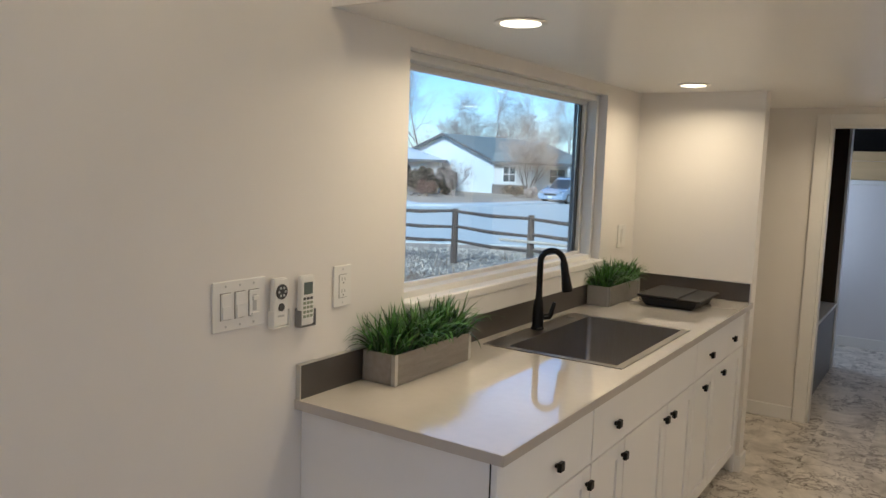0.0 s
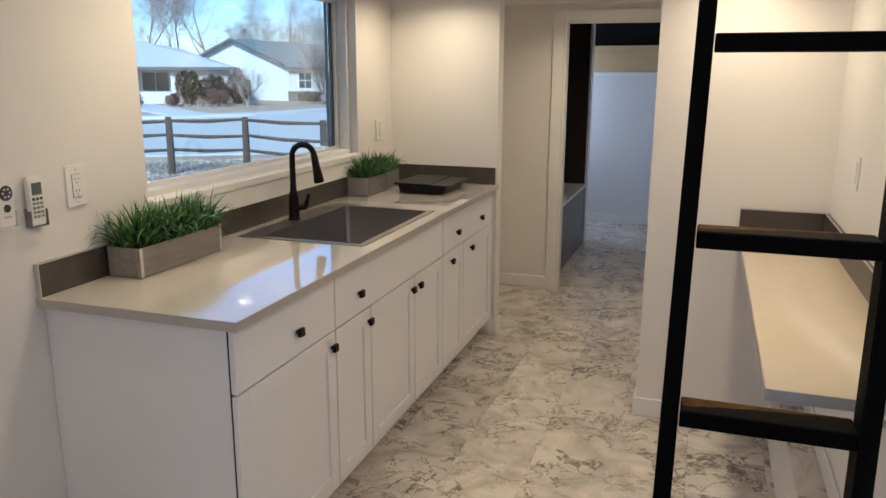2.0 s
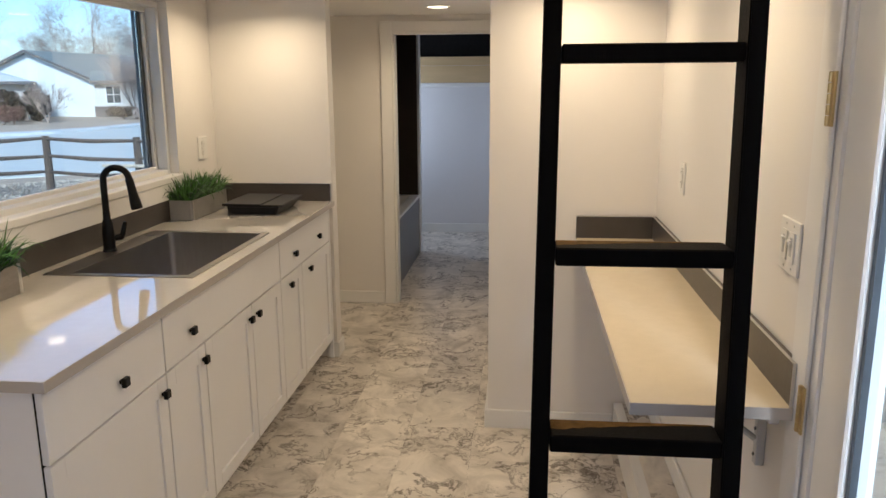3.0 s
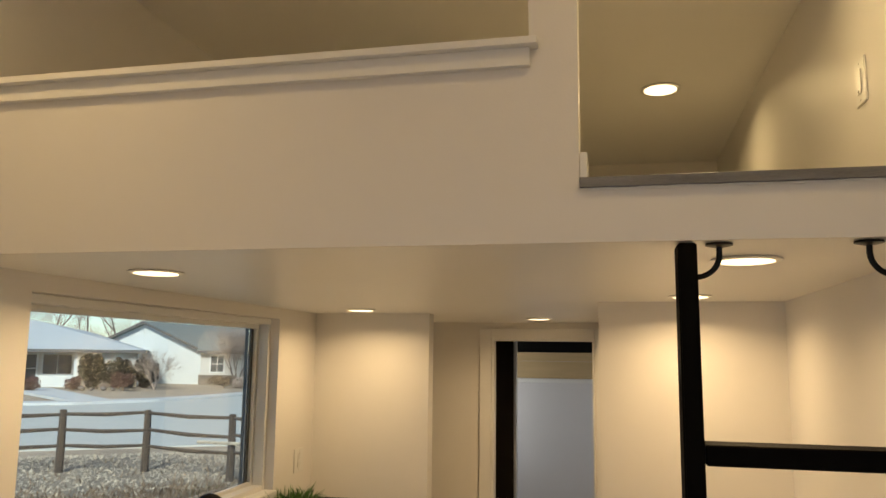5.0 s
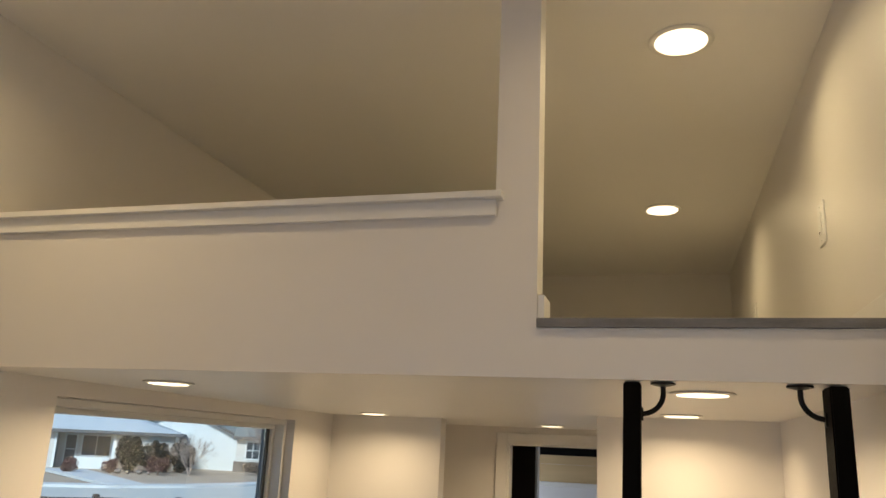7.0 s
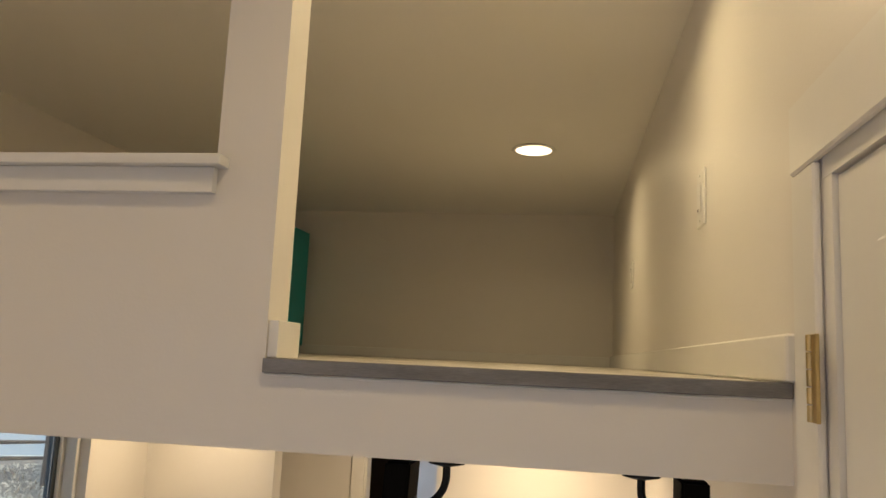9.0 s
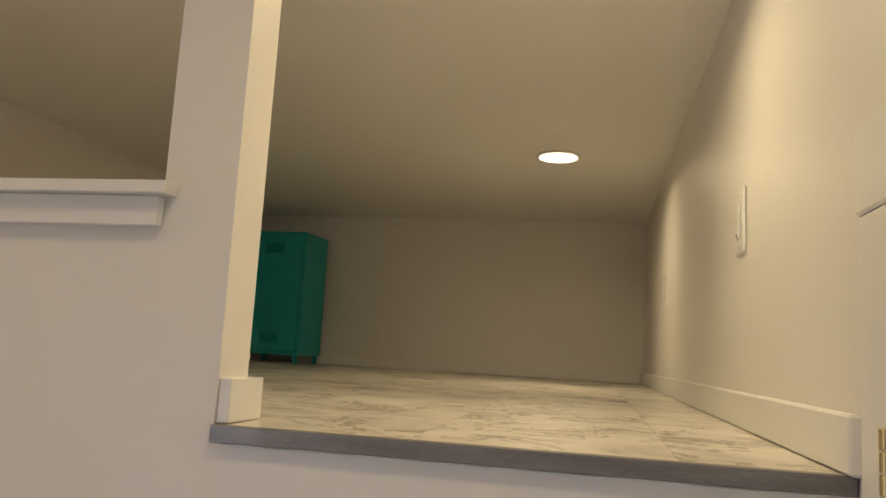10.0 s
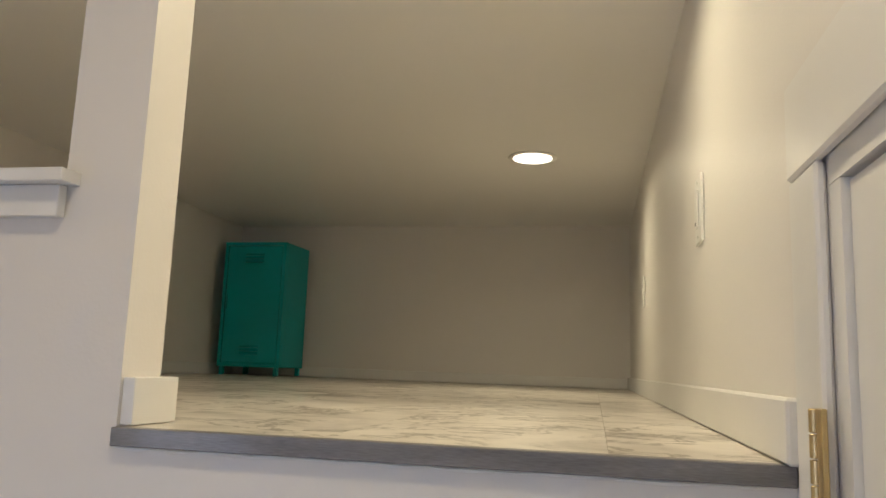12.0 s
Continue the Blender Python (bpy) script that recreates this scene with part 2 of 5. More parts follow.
def part(name, bm, mat, parent=None, label="", kind="", smooth=False, local=False):
    """One mesh object, built in world metres (or in its parent's own axes)."""
    bmesh.ops.recalc_face_normals(bm, faces=bm.faces)
    base, rz = ORIGIN.get(parent.name, (Vector(), 0.0)) if parent else (Vector(), 0.0)
    if parent and not local:
        bmesh.ops.translate(bm, verts=bm.verts, vec=-base)
    me = bpy.data.meshes.new(name)
    bm.to_mesh(me)
    bm.free()
    me.materials.append(M[mat])
    if smooth:
        for p in me.polygons:
            p.use_smooth = True
        me.set_sharp_from_angle(angle=radians(38))
    ob = new(name, me)
    if parent:
        ob.parent = parent
        ORIGIN[ob.name] = (base, rz)
    return tagged(ob, label, kind=kind)


def piece(name, me, parent, loc=(0, 0, 0)):
    ob = new(name, me)
    ob.parent = parent
    ob.location = loc
    return ob


def box(x0, x1, y0, y1, z0, z1, bevel=0.0, bm=None, segs=1):
    bm = bm or bmesh.new()
    vs = [bm.verts.new((x, y, z)) for x in (x0, x1) for y in (y0, y1) for z in (z0, z1)]
    fs = [bm.faces.new([vs[i] for i in q]) for q in ((0, 1, 3, 2), (4, 6, 7, 5), (0, 4, 5, 1), (2, 3, 7, 6), (0, 2, 6, 4), (1, 5, 7, 3))]
    if bevel:
        es = list({e for f in fs for e in f.edges})
        bmesh.ops.bevel(bm, geom=es, offset=bevel, segments=segs, affect="EDGES", profile=0.6)
    return bm


def boxes(*bs, bevel=0.0):
    bm = bmesh.new()
    for b in bs:
        box(*b, bevel=bevel, bm=bm)
    return bm


def tube(points, radii, sides=12, bm=None, cap=True):
    """A round tube along points, with a radius at each."""
    bm = bm or bmesh.new()
    pts = [Vector(p) for p in points]
    if not hasattr(radii, "__len__"):
        radii = [radii] * len(pts)
    rings, up = [], None
    for i, p in enumerate(pts):
        d = (pts[min(i + 1, len(pts) - 1)] - pts[max(i - 1, 0)]).normalized()
        if up is None:
            up = d.orthogonal().normalized()
        up = (up - d * up.dot(d)).normalized()
        side = d.cross(up)
        rings.append([bm.verts.new(p + (up * math.cos(a) + side * math.sin(a)) * radii[i]) for a in (2 * math.pi * k / sides for k in range(sides))])
    for a, b in zip(rings, rings[1:]):
        for k in range(sides):
            bm.faces.new((a[k], a[(k + 1) % sides], b[(k + 1) % sides], b[k]))
    if cap:
        bm.faces.new(rings[0][::-1])
        bm.faces.new(rings[-1])
    return bm


def lathe(profile, center, axis="z", sides=32, bm=None):
    """Turned solid: profile of (radius, height) from an axis through center."""
    bm = bm or bmesh.new()
    c = Vector(center)
    rings = []
    for r, h in profile:
        ring = []
        for k in range(sides):
            a = 2 * math.pi * k / sides
            u, v = r * math.cos(a), r * math.sin(a)
            ring.append(bm.verts.new(c + Vector({"z": (u, v, h), "x": (h, u, v), "y": (u, h, v)}[axis])))
        rings.append(ring)
    for a, b in zip(rings, rings[1:]):
        for k in range(sides):
            bm.faces.new((a[k], a[(k + 1) % sides], b[(k + 1) % sides], b[k]))
    bm.faces.new(rings[0][::-1])
    bm.faces.new(rings[-1])
    return bm


def prism(outline, y0, y1, bm=None, axis="y"):
    """An outline of (a, b) pairs pushed along an axis: y takes (x, z), x takes (y, z), z takes (x, y)."""
    bm = bm or bmesh.new()
    at = {"y": lambda a, b, s: (a, s, b), "x": lambda a, b, s: (s, a, b), "z": lambda a, b, s: (a, b, s)}[axis]
    lo = [bm.verts.new(at(a, b, y0)) for a, b in outline]
    hi = [bm.verts.new(at(a, b, y1)) for a, b in outline]
    bm.faces.new(lo)
    bm.faces.new(hi[::-1])
    for i in range(len(outline)):
        j = (i + 1) % len(outline)
        bm.faces.new((lo[i], hi[i], hi[j], lo[j]))
    return bm


def ring(o, i, z0, z1):
    """A flat slab with a square hole in it."""
    bm = bmesh.new()
    q = lambda r, z: [bm.verts.new(p) for p in ((r[0], r[2], z), (r[1], r[2], z), (r[1], r[3], z), (r[0], r[3], z))]
    a, b, c, d = q(o, z0), q(i, z0), q(i, z1), q(o, z1)
    for u, v in ((a, b), (b, c), (c, d), (d, a)):
        for k in range(4):
            bm.faces.new((u[k], u[(k + 1) % 4], v[(k + 1) % 4], v[k]))
    return bm


def structure(name, bm, mat, label="", smooth=False, parent=None):
    return part(name, bm, mat, parent, label, kind="structure", smooth=smooth)


# ---- the house shell ----
W, H1, H2, YB, YL = 2.31, 2.03, 3.05, -4.6, 3.47
LOFT = 2.160
CT = 0.93
DY0, DY1, DZ = -1.09, -0.136, 2.43

# the rear and bathroom openings are unseen, added to let daylight in
structure("wall_window", boxes(
    (-0.16, 0, YB, -4.0, 0, H2), (-0.16, 0, -2.6, 0.378, 0, H2), (-0.16, 0, -4.0, -2.6, 0, 0.9), (-0.16, 0, -4.0, -2.6, 2.1, H2), (-0.16, 0, 2.078, 5.65, 0, H2), (-0.16, 0, 6.31, 7.0, 0, H2), (-0.16, 0, 5.65, 6.31, 0, 0.8), (-0.16, 0, 5.65, 6.31, 2.0, H2), (-0.16, 0, 0.378, 2.078, 0, 1.127), (-0.16, 0, 0.378, 2.078, 1.975, H2)),
    "wall", "smooth warm white painted wall with a wide picture window")
structure("wall_door_side", boxes(
    (W, W + 0.14, YB, DY0, 0, H2), (W, W + 0.14, DY1, 7.0, 0, H2), (W, W + 0.14, DY0, DY1, DZ, H2)),
    "wall", "smooth warm white painted wall with a door in it")
structure("wall_back", box(-0.16, W + 0.14, YB - 0.12, YB, 0, H2), "wall", "plain warm white painted end wall")
structure("wall_far", box(-0.16, W + 0.14, 7.0, 7.1, 0, H2), "bathwall", "plain white painted end wall")
structure("ceiling", box(-0.16, W + 0.14, YB - 0.12, 7.1, H2, H2 + 0.1), "ceil", "smooth flat painted ceiling")
structure("ceiling_under_loft", box(0, W, 0.012, 3.7, H1, H1 + 0.12), "ceil", "low smooth white ceiling under the loft")
structure("wall_loft_beam", boxes((0, 1.487, 0.0, 0.012, H1, 2.425), (1.487, W, 0.0, 0.012, H1, LOFT - 0.020)), "wall", "plain white front face of the loft")
structure("wall_loft_front", box(0, 1.487, 0.0123, 0.082, H1 + 0.12, 2.425), "wall", "warm white half wall of the loft")
structure("post_loft", box(1.487, 1.588, 0.0, 0.082, LOFT - 0.020, H2), "wall", "square white corner post of the loft")
structure("wall_loft_end", box(0, W, YL, YL + 0.1, LOFT, H2), "wall", "plain low wall closing the loft")
structure("wall_stub", box(0, 0.661, 2.565, 2.668, 0, H1), "wall", "short white wing wall ending the worktop")
structure("wall_nook", box(1.588, W, 1.70, 1.82, 0, H1), "wall", "white partition behind the desk shelf")
structure("wall_hall", box(1.588, 1.70, 1.82, 3.70, 0, H1), "wall", "white partition along the passage")
structure("wall_bath", boxes((0, 0.826, 3.70, 3.80, 0, H1), (1.52, 1.588, 3.70, 3.80, 0, H1), (0.826, 1.52, 3.70, 3.80, 1.9185, H1),
                             (0, W, 3.70, 3.80, H1, LOFT)), "wall", "white wall with the bathroom doorway")

# bathroom beyond the doorway
structure("wall_bath_side", box(1.52, 1.62, 3.801, 7.0, 0, 2.6), "bathwall", "pale grey bathroom side wall")
structure("wall_shower", box(0.001, 0.02, 3.81, 5.40, 0.56, 2.6), "darktile", "dark brown shower wall panel")
structure("wall_shower_near", box(0.021, 0.75, 3.801, 3.815, 0.58, 2.6), "darktile", "dark brown shower wall panel")
structure("wall_shower_end", box(0.001, 0.762, 5.40, 5.50, 0, 2.6), "darktile", "dark brown shower end wall")
structure("trim_shower", box(0.763, 0.783, 5.385, 5.51, 0, 2.6), "trim", "white corner trim of the shower")
structure("wall_bath_end", box(0.001, 1.519, 6.46, 6.56, 0, 1.84), "bathwall", "pale end wall with board and cap rail")
structure("panel_bath_end", boxes((0.6, 1.519, 6.44, 6.459, 1.58, 1.752), (0.6, 1.519, 6.425, 6.459, 1.754, 1.842)), "woodpanel", "pale pine boards above the wall")
structure("trim_bath_end", box(0.6, 1.519, 6.43, 6.459, 1.535, 1.578, 0.003), "trim", "white cap rail")
# wall and ceiling here get their darkness from colour, not from shade
structure("wall_dark_loft", box(0.0, 1.52, 6.9, 6.95, 1.5, 2.6), "shadeblack", "storage space above, coloured near-black to look unlit")
structure("ceiling_bath", box(0.0, 1.6, 3.801, 7.0, 2.6, 2.66), "shadeblack", "ceiling coloured near-black to look unlit")
structure("baseboard_bath", box(0.65, 1.519, 6.445, 6.459, 0, 0.095, 0.002), "trim", "white baseboard")
# unseen window, added so that daylight brightens the bathroom
bw = thing("window_2", (0, 5.98, 0.9), "unseen bathroom window, added to let cool daylight in", "window", kind="structure")
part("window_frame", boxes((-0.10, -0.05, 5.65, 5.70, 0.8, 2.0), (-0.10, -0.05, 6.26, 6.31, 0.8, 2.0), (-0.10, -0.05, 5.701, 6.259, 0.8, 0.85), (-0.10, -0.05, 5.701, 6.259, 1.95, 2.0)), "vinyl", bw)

bath = thing("bathtub", (0.41, 4.6, 0), "built-in bathtub with a dark grey apron and white rim", "bathtub")
part("apron", box(0.745, 0.772, 3.817, 5.384, 0, 0.535, 0.003), "tub", bath, "smooth dark grey panel")
part("rim", boxes((0.69, 0.782, 3.817, 5.384, 0.5355, 0.56), (0.03, 0.11, 3.817, 5.384, 0.5355, 0.56), (0.111, 0.689, 3.817, 3.89, 0.5355, 0.56), (0.111, 0.689, 5.31, 5.384, 0.5355, 0.56), bevel=0.004), "trim", bath, "white acrylic rim")
part("basin", boxes((0.10, 0.70, 3.87, 5.33, 0.10, 0.13), (0.10, 0.12, 3.87, 5.33, 0.131, 0.535), (0.68, 0.70, 3.87, 5.33, 0.131, 0.535), (0.121, 0.679, 3.87, 3.89, 0.131, 0.535), (0.121, 0.679, 5.31, 5.33, 0.131, 0.535)), "trim", bath)

# trims
BB = 0.09


def board(name, x0, x1, y0, y1, z0=0.0, h=BB):
    return structure(name, box(x0, x1, y0, y1, z0, z0 + h, 0.003), "trim", "white painted square-edged baseboard")


board("baseboard_nook", 1.573, 2.158, 1.685, 1.699)
board("baseboard_hall", 1.573, 1.5865, 1.70, 3.68)
board("baseboard_stub", 0.6, 0.675, 2.551, 2.564)
board("baseboard_stub_side", 0.662, 0.675, 2.566, 2.68)
board("baseboard_bath_wall", 0.0, 0.7465, 3.685, 3.699)
board("baseboard_window_side", 0.001, 0.014, YB, -0.105)
board("baseboard_door_side", W - 0.014, W - 0.001, -0.045, 1.684, 0.149, 0.0795)
board("baseboard_door_side_rear", W - 0.014, W - 0.001, YB, -1.18)
board("baseboard_back", 0.016, W - 0.016, YB + 0.001, YB + 0.015)
structure("trim_bath_door", boxes((0.748, 0.828, 3.682, 3.699, 0, 1.990), (1.521, 1.572, 3.682, 3.699, 0, 1.990), (0.8285, 1.52, 3.682, 3.699, 1.918, 1.990), bevel=0.003), "trim", "white flat casing round the bathroom doorway")
structure("trim_bath_jamb", boxes((0.829, 0.844, 3.6995, 3.80, 0, 1.904), (1.506, 1.519, 3.6995, 3.80, 0, 1.904), (0.829, 1.519, 3.6995, 3.80, 1.905, 1.918)), "trim", "white jamb")

board("baseboard_loft_side", W - 0.015, W - 0.001, -0.03, YL - 0.016, LOFT + 0.001, 0.062)
board("baseboard_loft_end", 0.016, W - 0.016, YL - 0.015, YL - 0.001, LOFT + 0.001, 0.055)
board("baseboard_loft_window_side", 0.001, 0.015, 0.10, YL - 0.016, LOFT + 0.001, 0.062)
structure("baseboard_post", boxes((1.5885, 1.604, 0.004, 0.098, LOFT + 0.001, LOFT + 0.0555), (1.50, 1.5883, 0.083, 0.098, LOFT + 0.001, LOFT + 0.0555), bevel=0.001), "trim", "white block of baseboard round the post")
structure("trim_loft_sill", boxes((0.001, 1.507, -0.034, 0.10, 2.4405, 2.4565), bevel=0.001), "trim", "white painted sill cap on the half wall")
structure("trim_loft_apron", boxes((0.001, 1.491, -0.016, -0.001, 2.401, 2.440), bevel=0.001), "trim", "white painted apron board under the sill")
structure("trim_loft_edge", box(1.589, W - 0.002, -0.012, 0.0036, LOFT - 0.0205, LOFT + 0.0002, 0.001), "loftedge", "scuffed grey stained edge strip of the loft floor")
rng = random.Random(31)
structure("trim_caulk", tube([(1.589 + 0.024 * k, -0.003 - rng.uniform(0, 0.002), LOFT - 0.0217 - rng.uniform(0, 0.0022)) for k in range(30)], [rng.uniform(0.0008, 0.0030) for k in range(30)], 6), "trim", "uneven bead of white paint and caulk under the strip")
structure("loft_deck", box(0.0, W, 0.012, 3.70, H1 + 0.121, LOFT - 0.004), "gap", "loft floor deck")

# ---- window ----
win = thing("window_1", (0, 1.22, 1.135), "wide fixed picture window with pale grey vinyl frame and deep painted reveal", "window", kind="structure")
Y0, Y1, Z0, Z1 = 0.378, 2.078, 1.127, 1.975
part("window_frame", boxes(
    (-0.10, -0.045, Y0 + 0.001, Y1 - 0.001, Z1 - 0.030, Z1 - 0.001), (-0.10, -0.045, Y0 + 0.001, Y0 + 0.030, Z0 + 0.001, Z1 - 0.0305), (-0.10, -0.045, Y1 - 0.026, Y1 - 0.001, Z0 + 0.001, Z1 - 0.0305),
    (-0.10, -0.045, Y0 + 0.0305, Y1 - 0.0265, Z0 + 0.001, Z0 + 0.034), bevel=0.003), "vinyl", win)
part("window_stop", boxes(
    (-0.12, -0.101, Y0 + 0.002, Y1 - 0.002, Z1 - 0.052, Z1 - 0.002), (-0.12, -0.101, Y0 + 0.002, Y0 + 0.05, Z0 + 0.002, Z1 - 0.0525), (-0.12, -0.101, Y1 - 0.045, Y1 - 0.002, Z0 + 0.002, Z1 - 0.0525),
    (-0.12, -0.101, Y0 + 0.0505, Y1 - 0.0455, Z0 + 0.002, Z0 + 0.05), bevel=0.003), "vinyl", win)
part("window_track", boxes((-0.155, -0.121, Y1 - 0.066, Y1 - 0.004, Z0 + 0.02, Z1 - 0.02), (-0.155, -0.121, Y0 + 0.004, Y0 + 0.06, Z0 + 0.02, Z1 - 0.02)), "track", win, "dark grey edge strip")
pane = part("pane", box(-0.135, -0.131, Y0 + 0.061, Y1 - 0.067, Z0 + 0.02, Z1 - 0.02), "glass", win)
pane.visible_shadow = False
part("window_sill", box(-0.044, 0.022, Y0 - 0.0, Y1 + 0.0, Z0 - 0.022, Z0 + 0.012, 0.005), "trim", win, "white painted stool")
part("apron", box(0.001, 0.016, Y0 + 0.01, Y1 - 0.01, Z0 - 0.10, Z0 - 0.0225, 0.003), "trim", win)

# unseen window, added to throw daylight on the loft front
rw = thing("window_3", (0, -3.3, 0.9), "unseen pale grey framed window, added to give daylight behind", "window", kind="structure")
part("window_frame", boxes((-0.10, -0.05, -3.999, -3.95, 0.901, 2.099), (-0.10, -0.05, -2.65, -2.601, 0.901, 2.099), (-0.10, -0.05, -3.949, -2.651, 0.901, 0.95), (-0.10, -0.05, -3.949, -2.651, 2.05, 2.099)), "vinyl", rw)


def added_skylight(y, z, w, h, x, power, face, tint=(0.87, 0.87, 1.0)):
    """Area lamp in an added window's opening, standing in for sky light."""
    d = bpy.data.lights.new("added_daylight", "AREA")
    d.shape, d.size, d.size_y, d.energy, d.color = "RECTANGLE", w, h, power, tint
    o = new("added_daylight", d)
    o.matrix_world = look((x, y, z), (x + face, y, z))


# lamp in the added rear window
added_skylight(-3.3, 1.5, 1.3, 1.1, -0.12, P_REAR, 1)
# lamp in the added bathroom window
added_skylight(5.98, 1.4, 0.56, 1.1, -0.12, P_BATH, 1, (0.93, 0.98, 1.0))

# ---- outside door ----
structure("trim_door", boxes((W - 0.011, W - 0.001, DY1, DY1 + 0.086, 0, DZ - 0.008), (W - 0.011, W - 0.001, DY0 - 0.086, DY0, 0, DZ - 0.008), (W - 0.0125, W - 0.001, DY0 - 0.087, DY1 + 0.087, DZ - 0.0075, DZ + 0.085), bevel=0.003), "trim", "white flat door casing")
structure("trim_door_jamb", boxes((W, W + 0.13, DY1 - 0.03, DY1 - 0.001, 0, DZ - 0.031), (W, W + 0.13, DY0 + 0.001, DY0 + 0.03, 0, DZ - 0.031), (W, W + 0.13, DY0 + 0.001, DY1 - 0.001, DZ - 0.03, DZ - 0.001)), "trim", "white door jamb")
door = thing("door_1", (W + 0.05, -0.62, 0), "tall white painted outside door with a long glass light, closed", "door", kind="structure")
a, b = DY0 + 0.033, DY1 - 0.033
part("slab", boxes((W + 0.006, W + 0.05, a, a + 0.14, 0.01, DZ - 0.034), (W + 0.006, W + 0.05, b - 0.14, b, 0.01, DZ - 0.034), (W + 0.006, W + 0.05, a + 0.1401, b - 0.1401, 0.01, 0.26), (W + 0.006, W + 0.05, a + 0.1401, b - 0.1401, DZ - 0.17, DZ - 0.034)), "trim", door)
part("glazing_bead", boxes((W - 0.004, W + 0.0055, a + 0.122, a + 0.15, 0.25, DZ - 0.125), (W - 0.004, W + 0.0055, b - 0.15, b - 0.122, 0.25, DZ - 0.125), (W - 0.004, W + 0.0055, a + 0.1505, b - 0.1505, 0.25, 0.285), (W - 0.004, W + 0.0055, a + 0.1505, b - 0.1505, DZ - 0.175, DZ - 0.125), bevel=0.004), "trim", door)
part("gasket", boxes((W + 0.012, W + 0.025, a + 0.1405, a + 0.155, 0.262, DZ - 0.172), (W + 0.012, W + 0.025, b - 0.155, b - 0.1405, 0.262, DZ - 0.172)), "track", door, "dark grey gasket")
dp = part("pane", box(W + 0.026, W + 0.031, a + 0.141, b - 0.141, 0.262, DZ - 0.172), "glass", door)
dp.visible_shadow = False
for z in (2.168, 1.545, 0.932, 0.30):
    hg = part("hinge", box(W - 0.0160, W - 0.0113, DY1 - 0.0115, DY1 + 0.0035, z - 0.05, z + 0.05, 0.0008), "brass", door, "bright brass butt hinge")
    for k in range(5):
        part("knuckle", lathe([(0.0038, -0.0094), (0.0046, -0.0087), (0.0046, 0.0087), (0.0038, 0.0094)], (W - 0.0160, DY1 + 0.0075, z - 0.04 + 0.02 * k), sides=14), "brass", hg, smooth=True)

# ---- recessed lamps ----
def downlight(x, y, z, r, power, color=LAMP, spread=156):
    t = thing("recessed_light", (x, y, z), "round recessed ceiling light, lit warm white, thin white trim ring", "ceiling light", "recessed ceiling lights")
    rim = lathe([(r, 0.0), (r + 0.014, -0.0005), (r + 0.018, -0.004), (r + 0.012, -0.007), (r, -0.006)], (x, y, z), sides=40)
    part("trim_ring", rim, "trim", t, smooth=True)
    part("lens", lathe([(r - 0.001, -0.0062), (r - 0.001, -0.0078), (r * 0.9, -0.0085)], (x, y, z), sides=40), "lens", t, smooth=True)
    d = bpy.data.lights.new("downlight", "AREA")
    d.shape, d.size, d.energy, d.color, d.spread = "DISK", r * 1.7, power, color, radians(spread)
    o = new("downlight", d)
    o.matrix_world = pose(x, y, z - 0.011)
    o.parent = t
    o.matrix_parent_inverse = pose(x, y, z).inverted()
    return t


for x, y in ((0.382, 0.405), (0.39, 2.20), (1.21, 3.12), (1.948, 0.31), (1.925, 1.39)):
    downlight(x, y, H1, 0.062, P_LOW * (1.5 if y > 3 else 1.0))
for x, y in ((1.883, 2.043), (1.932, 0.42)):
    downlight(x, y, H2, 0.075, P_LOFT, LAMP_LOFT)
# front two inferred from glow and shadow; rear three unseen, added for fill
for x, y, p in ((0.36, -0.52, 2.0), (1.90, -0.50, 1.1), (0.40, -2.4, 1.2), (1.93, -2.6, 1.0), (1.15, -3.9, 1.0)):
    downlight(x, y, H2, 0.075, P_HIGH * p, LAMP_HIGH)

# ---- kitchen run ----
CX = 0.642


def knob(parent, y, z):
    k = part("knob", boxes((CX, CX + 0.010, y - 0.006, y + 0.006, z - 0.006, z + 0.006), (CX + 0.0101, CX + 0.024, y - 0.0135, y + 0.0135, z - 0.0135, z + 0.0135), bevel=0.002), "black", parent, "square black metal knob")
    return k


def slab_front(name, parent, y0, y1, z0, z1, knobs=()):
    p = part(name, box(CX - 0.019, CX, y0 + 0.0042, y1 - 0.0042, z0, z1, 0.0015), "cab", parent)
    for y, z in knobs:
        knob(p, y, z)
    return p


def shaker(parent, y0, y1, z0, z1, knobs=()):
    f, y0, y1 = 0.057, y0 + 0.0042, y1 - 0.0042
    p = part("door", box(CX - 0.019, CX - 0.008, y0 + f + 0.0003, y1 - f - 0.0003, z0 + f + 0.0003, z1 - f - 0.0003), "cab", parent, "painted shaker door with a recessed panel")
    for nm, q in (("stile", (y0, y0 + f, z0, z1)), ("stile", (y1 - f, y1, z0, z1)), ("rail", (y0 + f, y1 - f, z0, z0 + f)), ("rail", (y0 + f, y1 - f, z1 - f, z1))):
        part(nm, box(CX - 0.0185, CX, *q, bevel=0.0012), "cab", p)
    for y, z in knobs:
        knob(p, y, z)
    return p


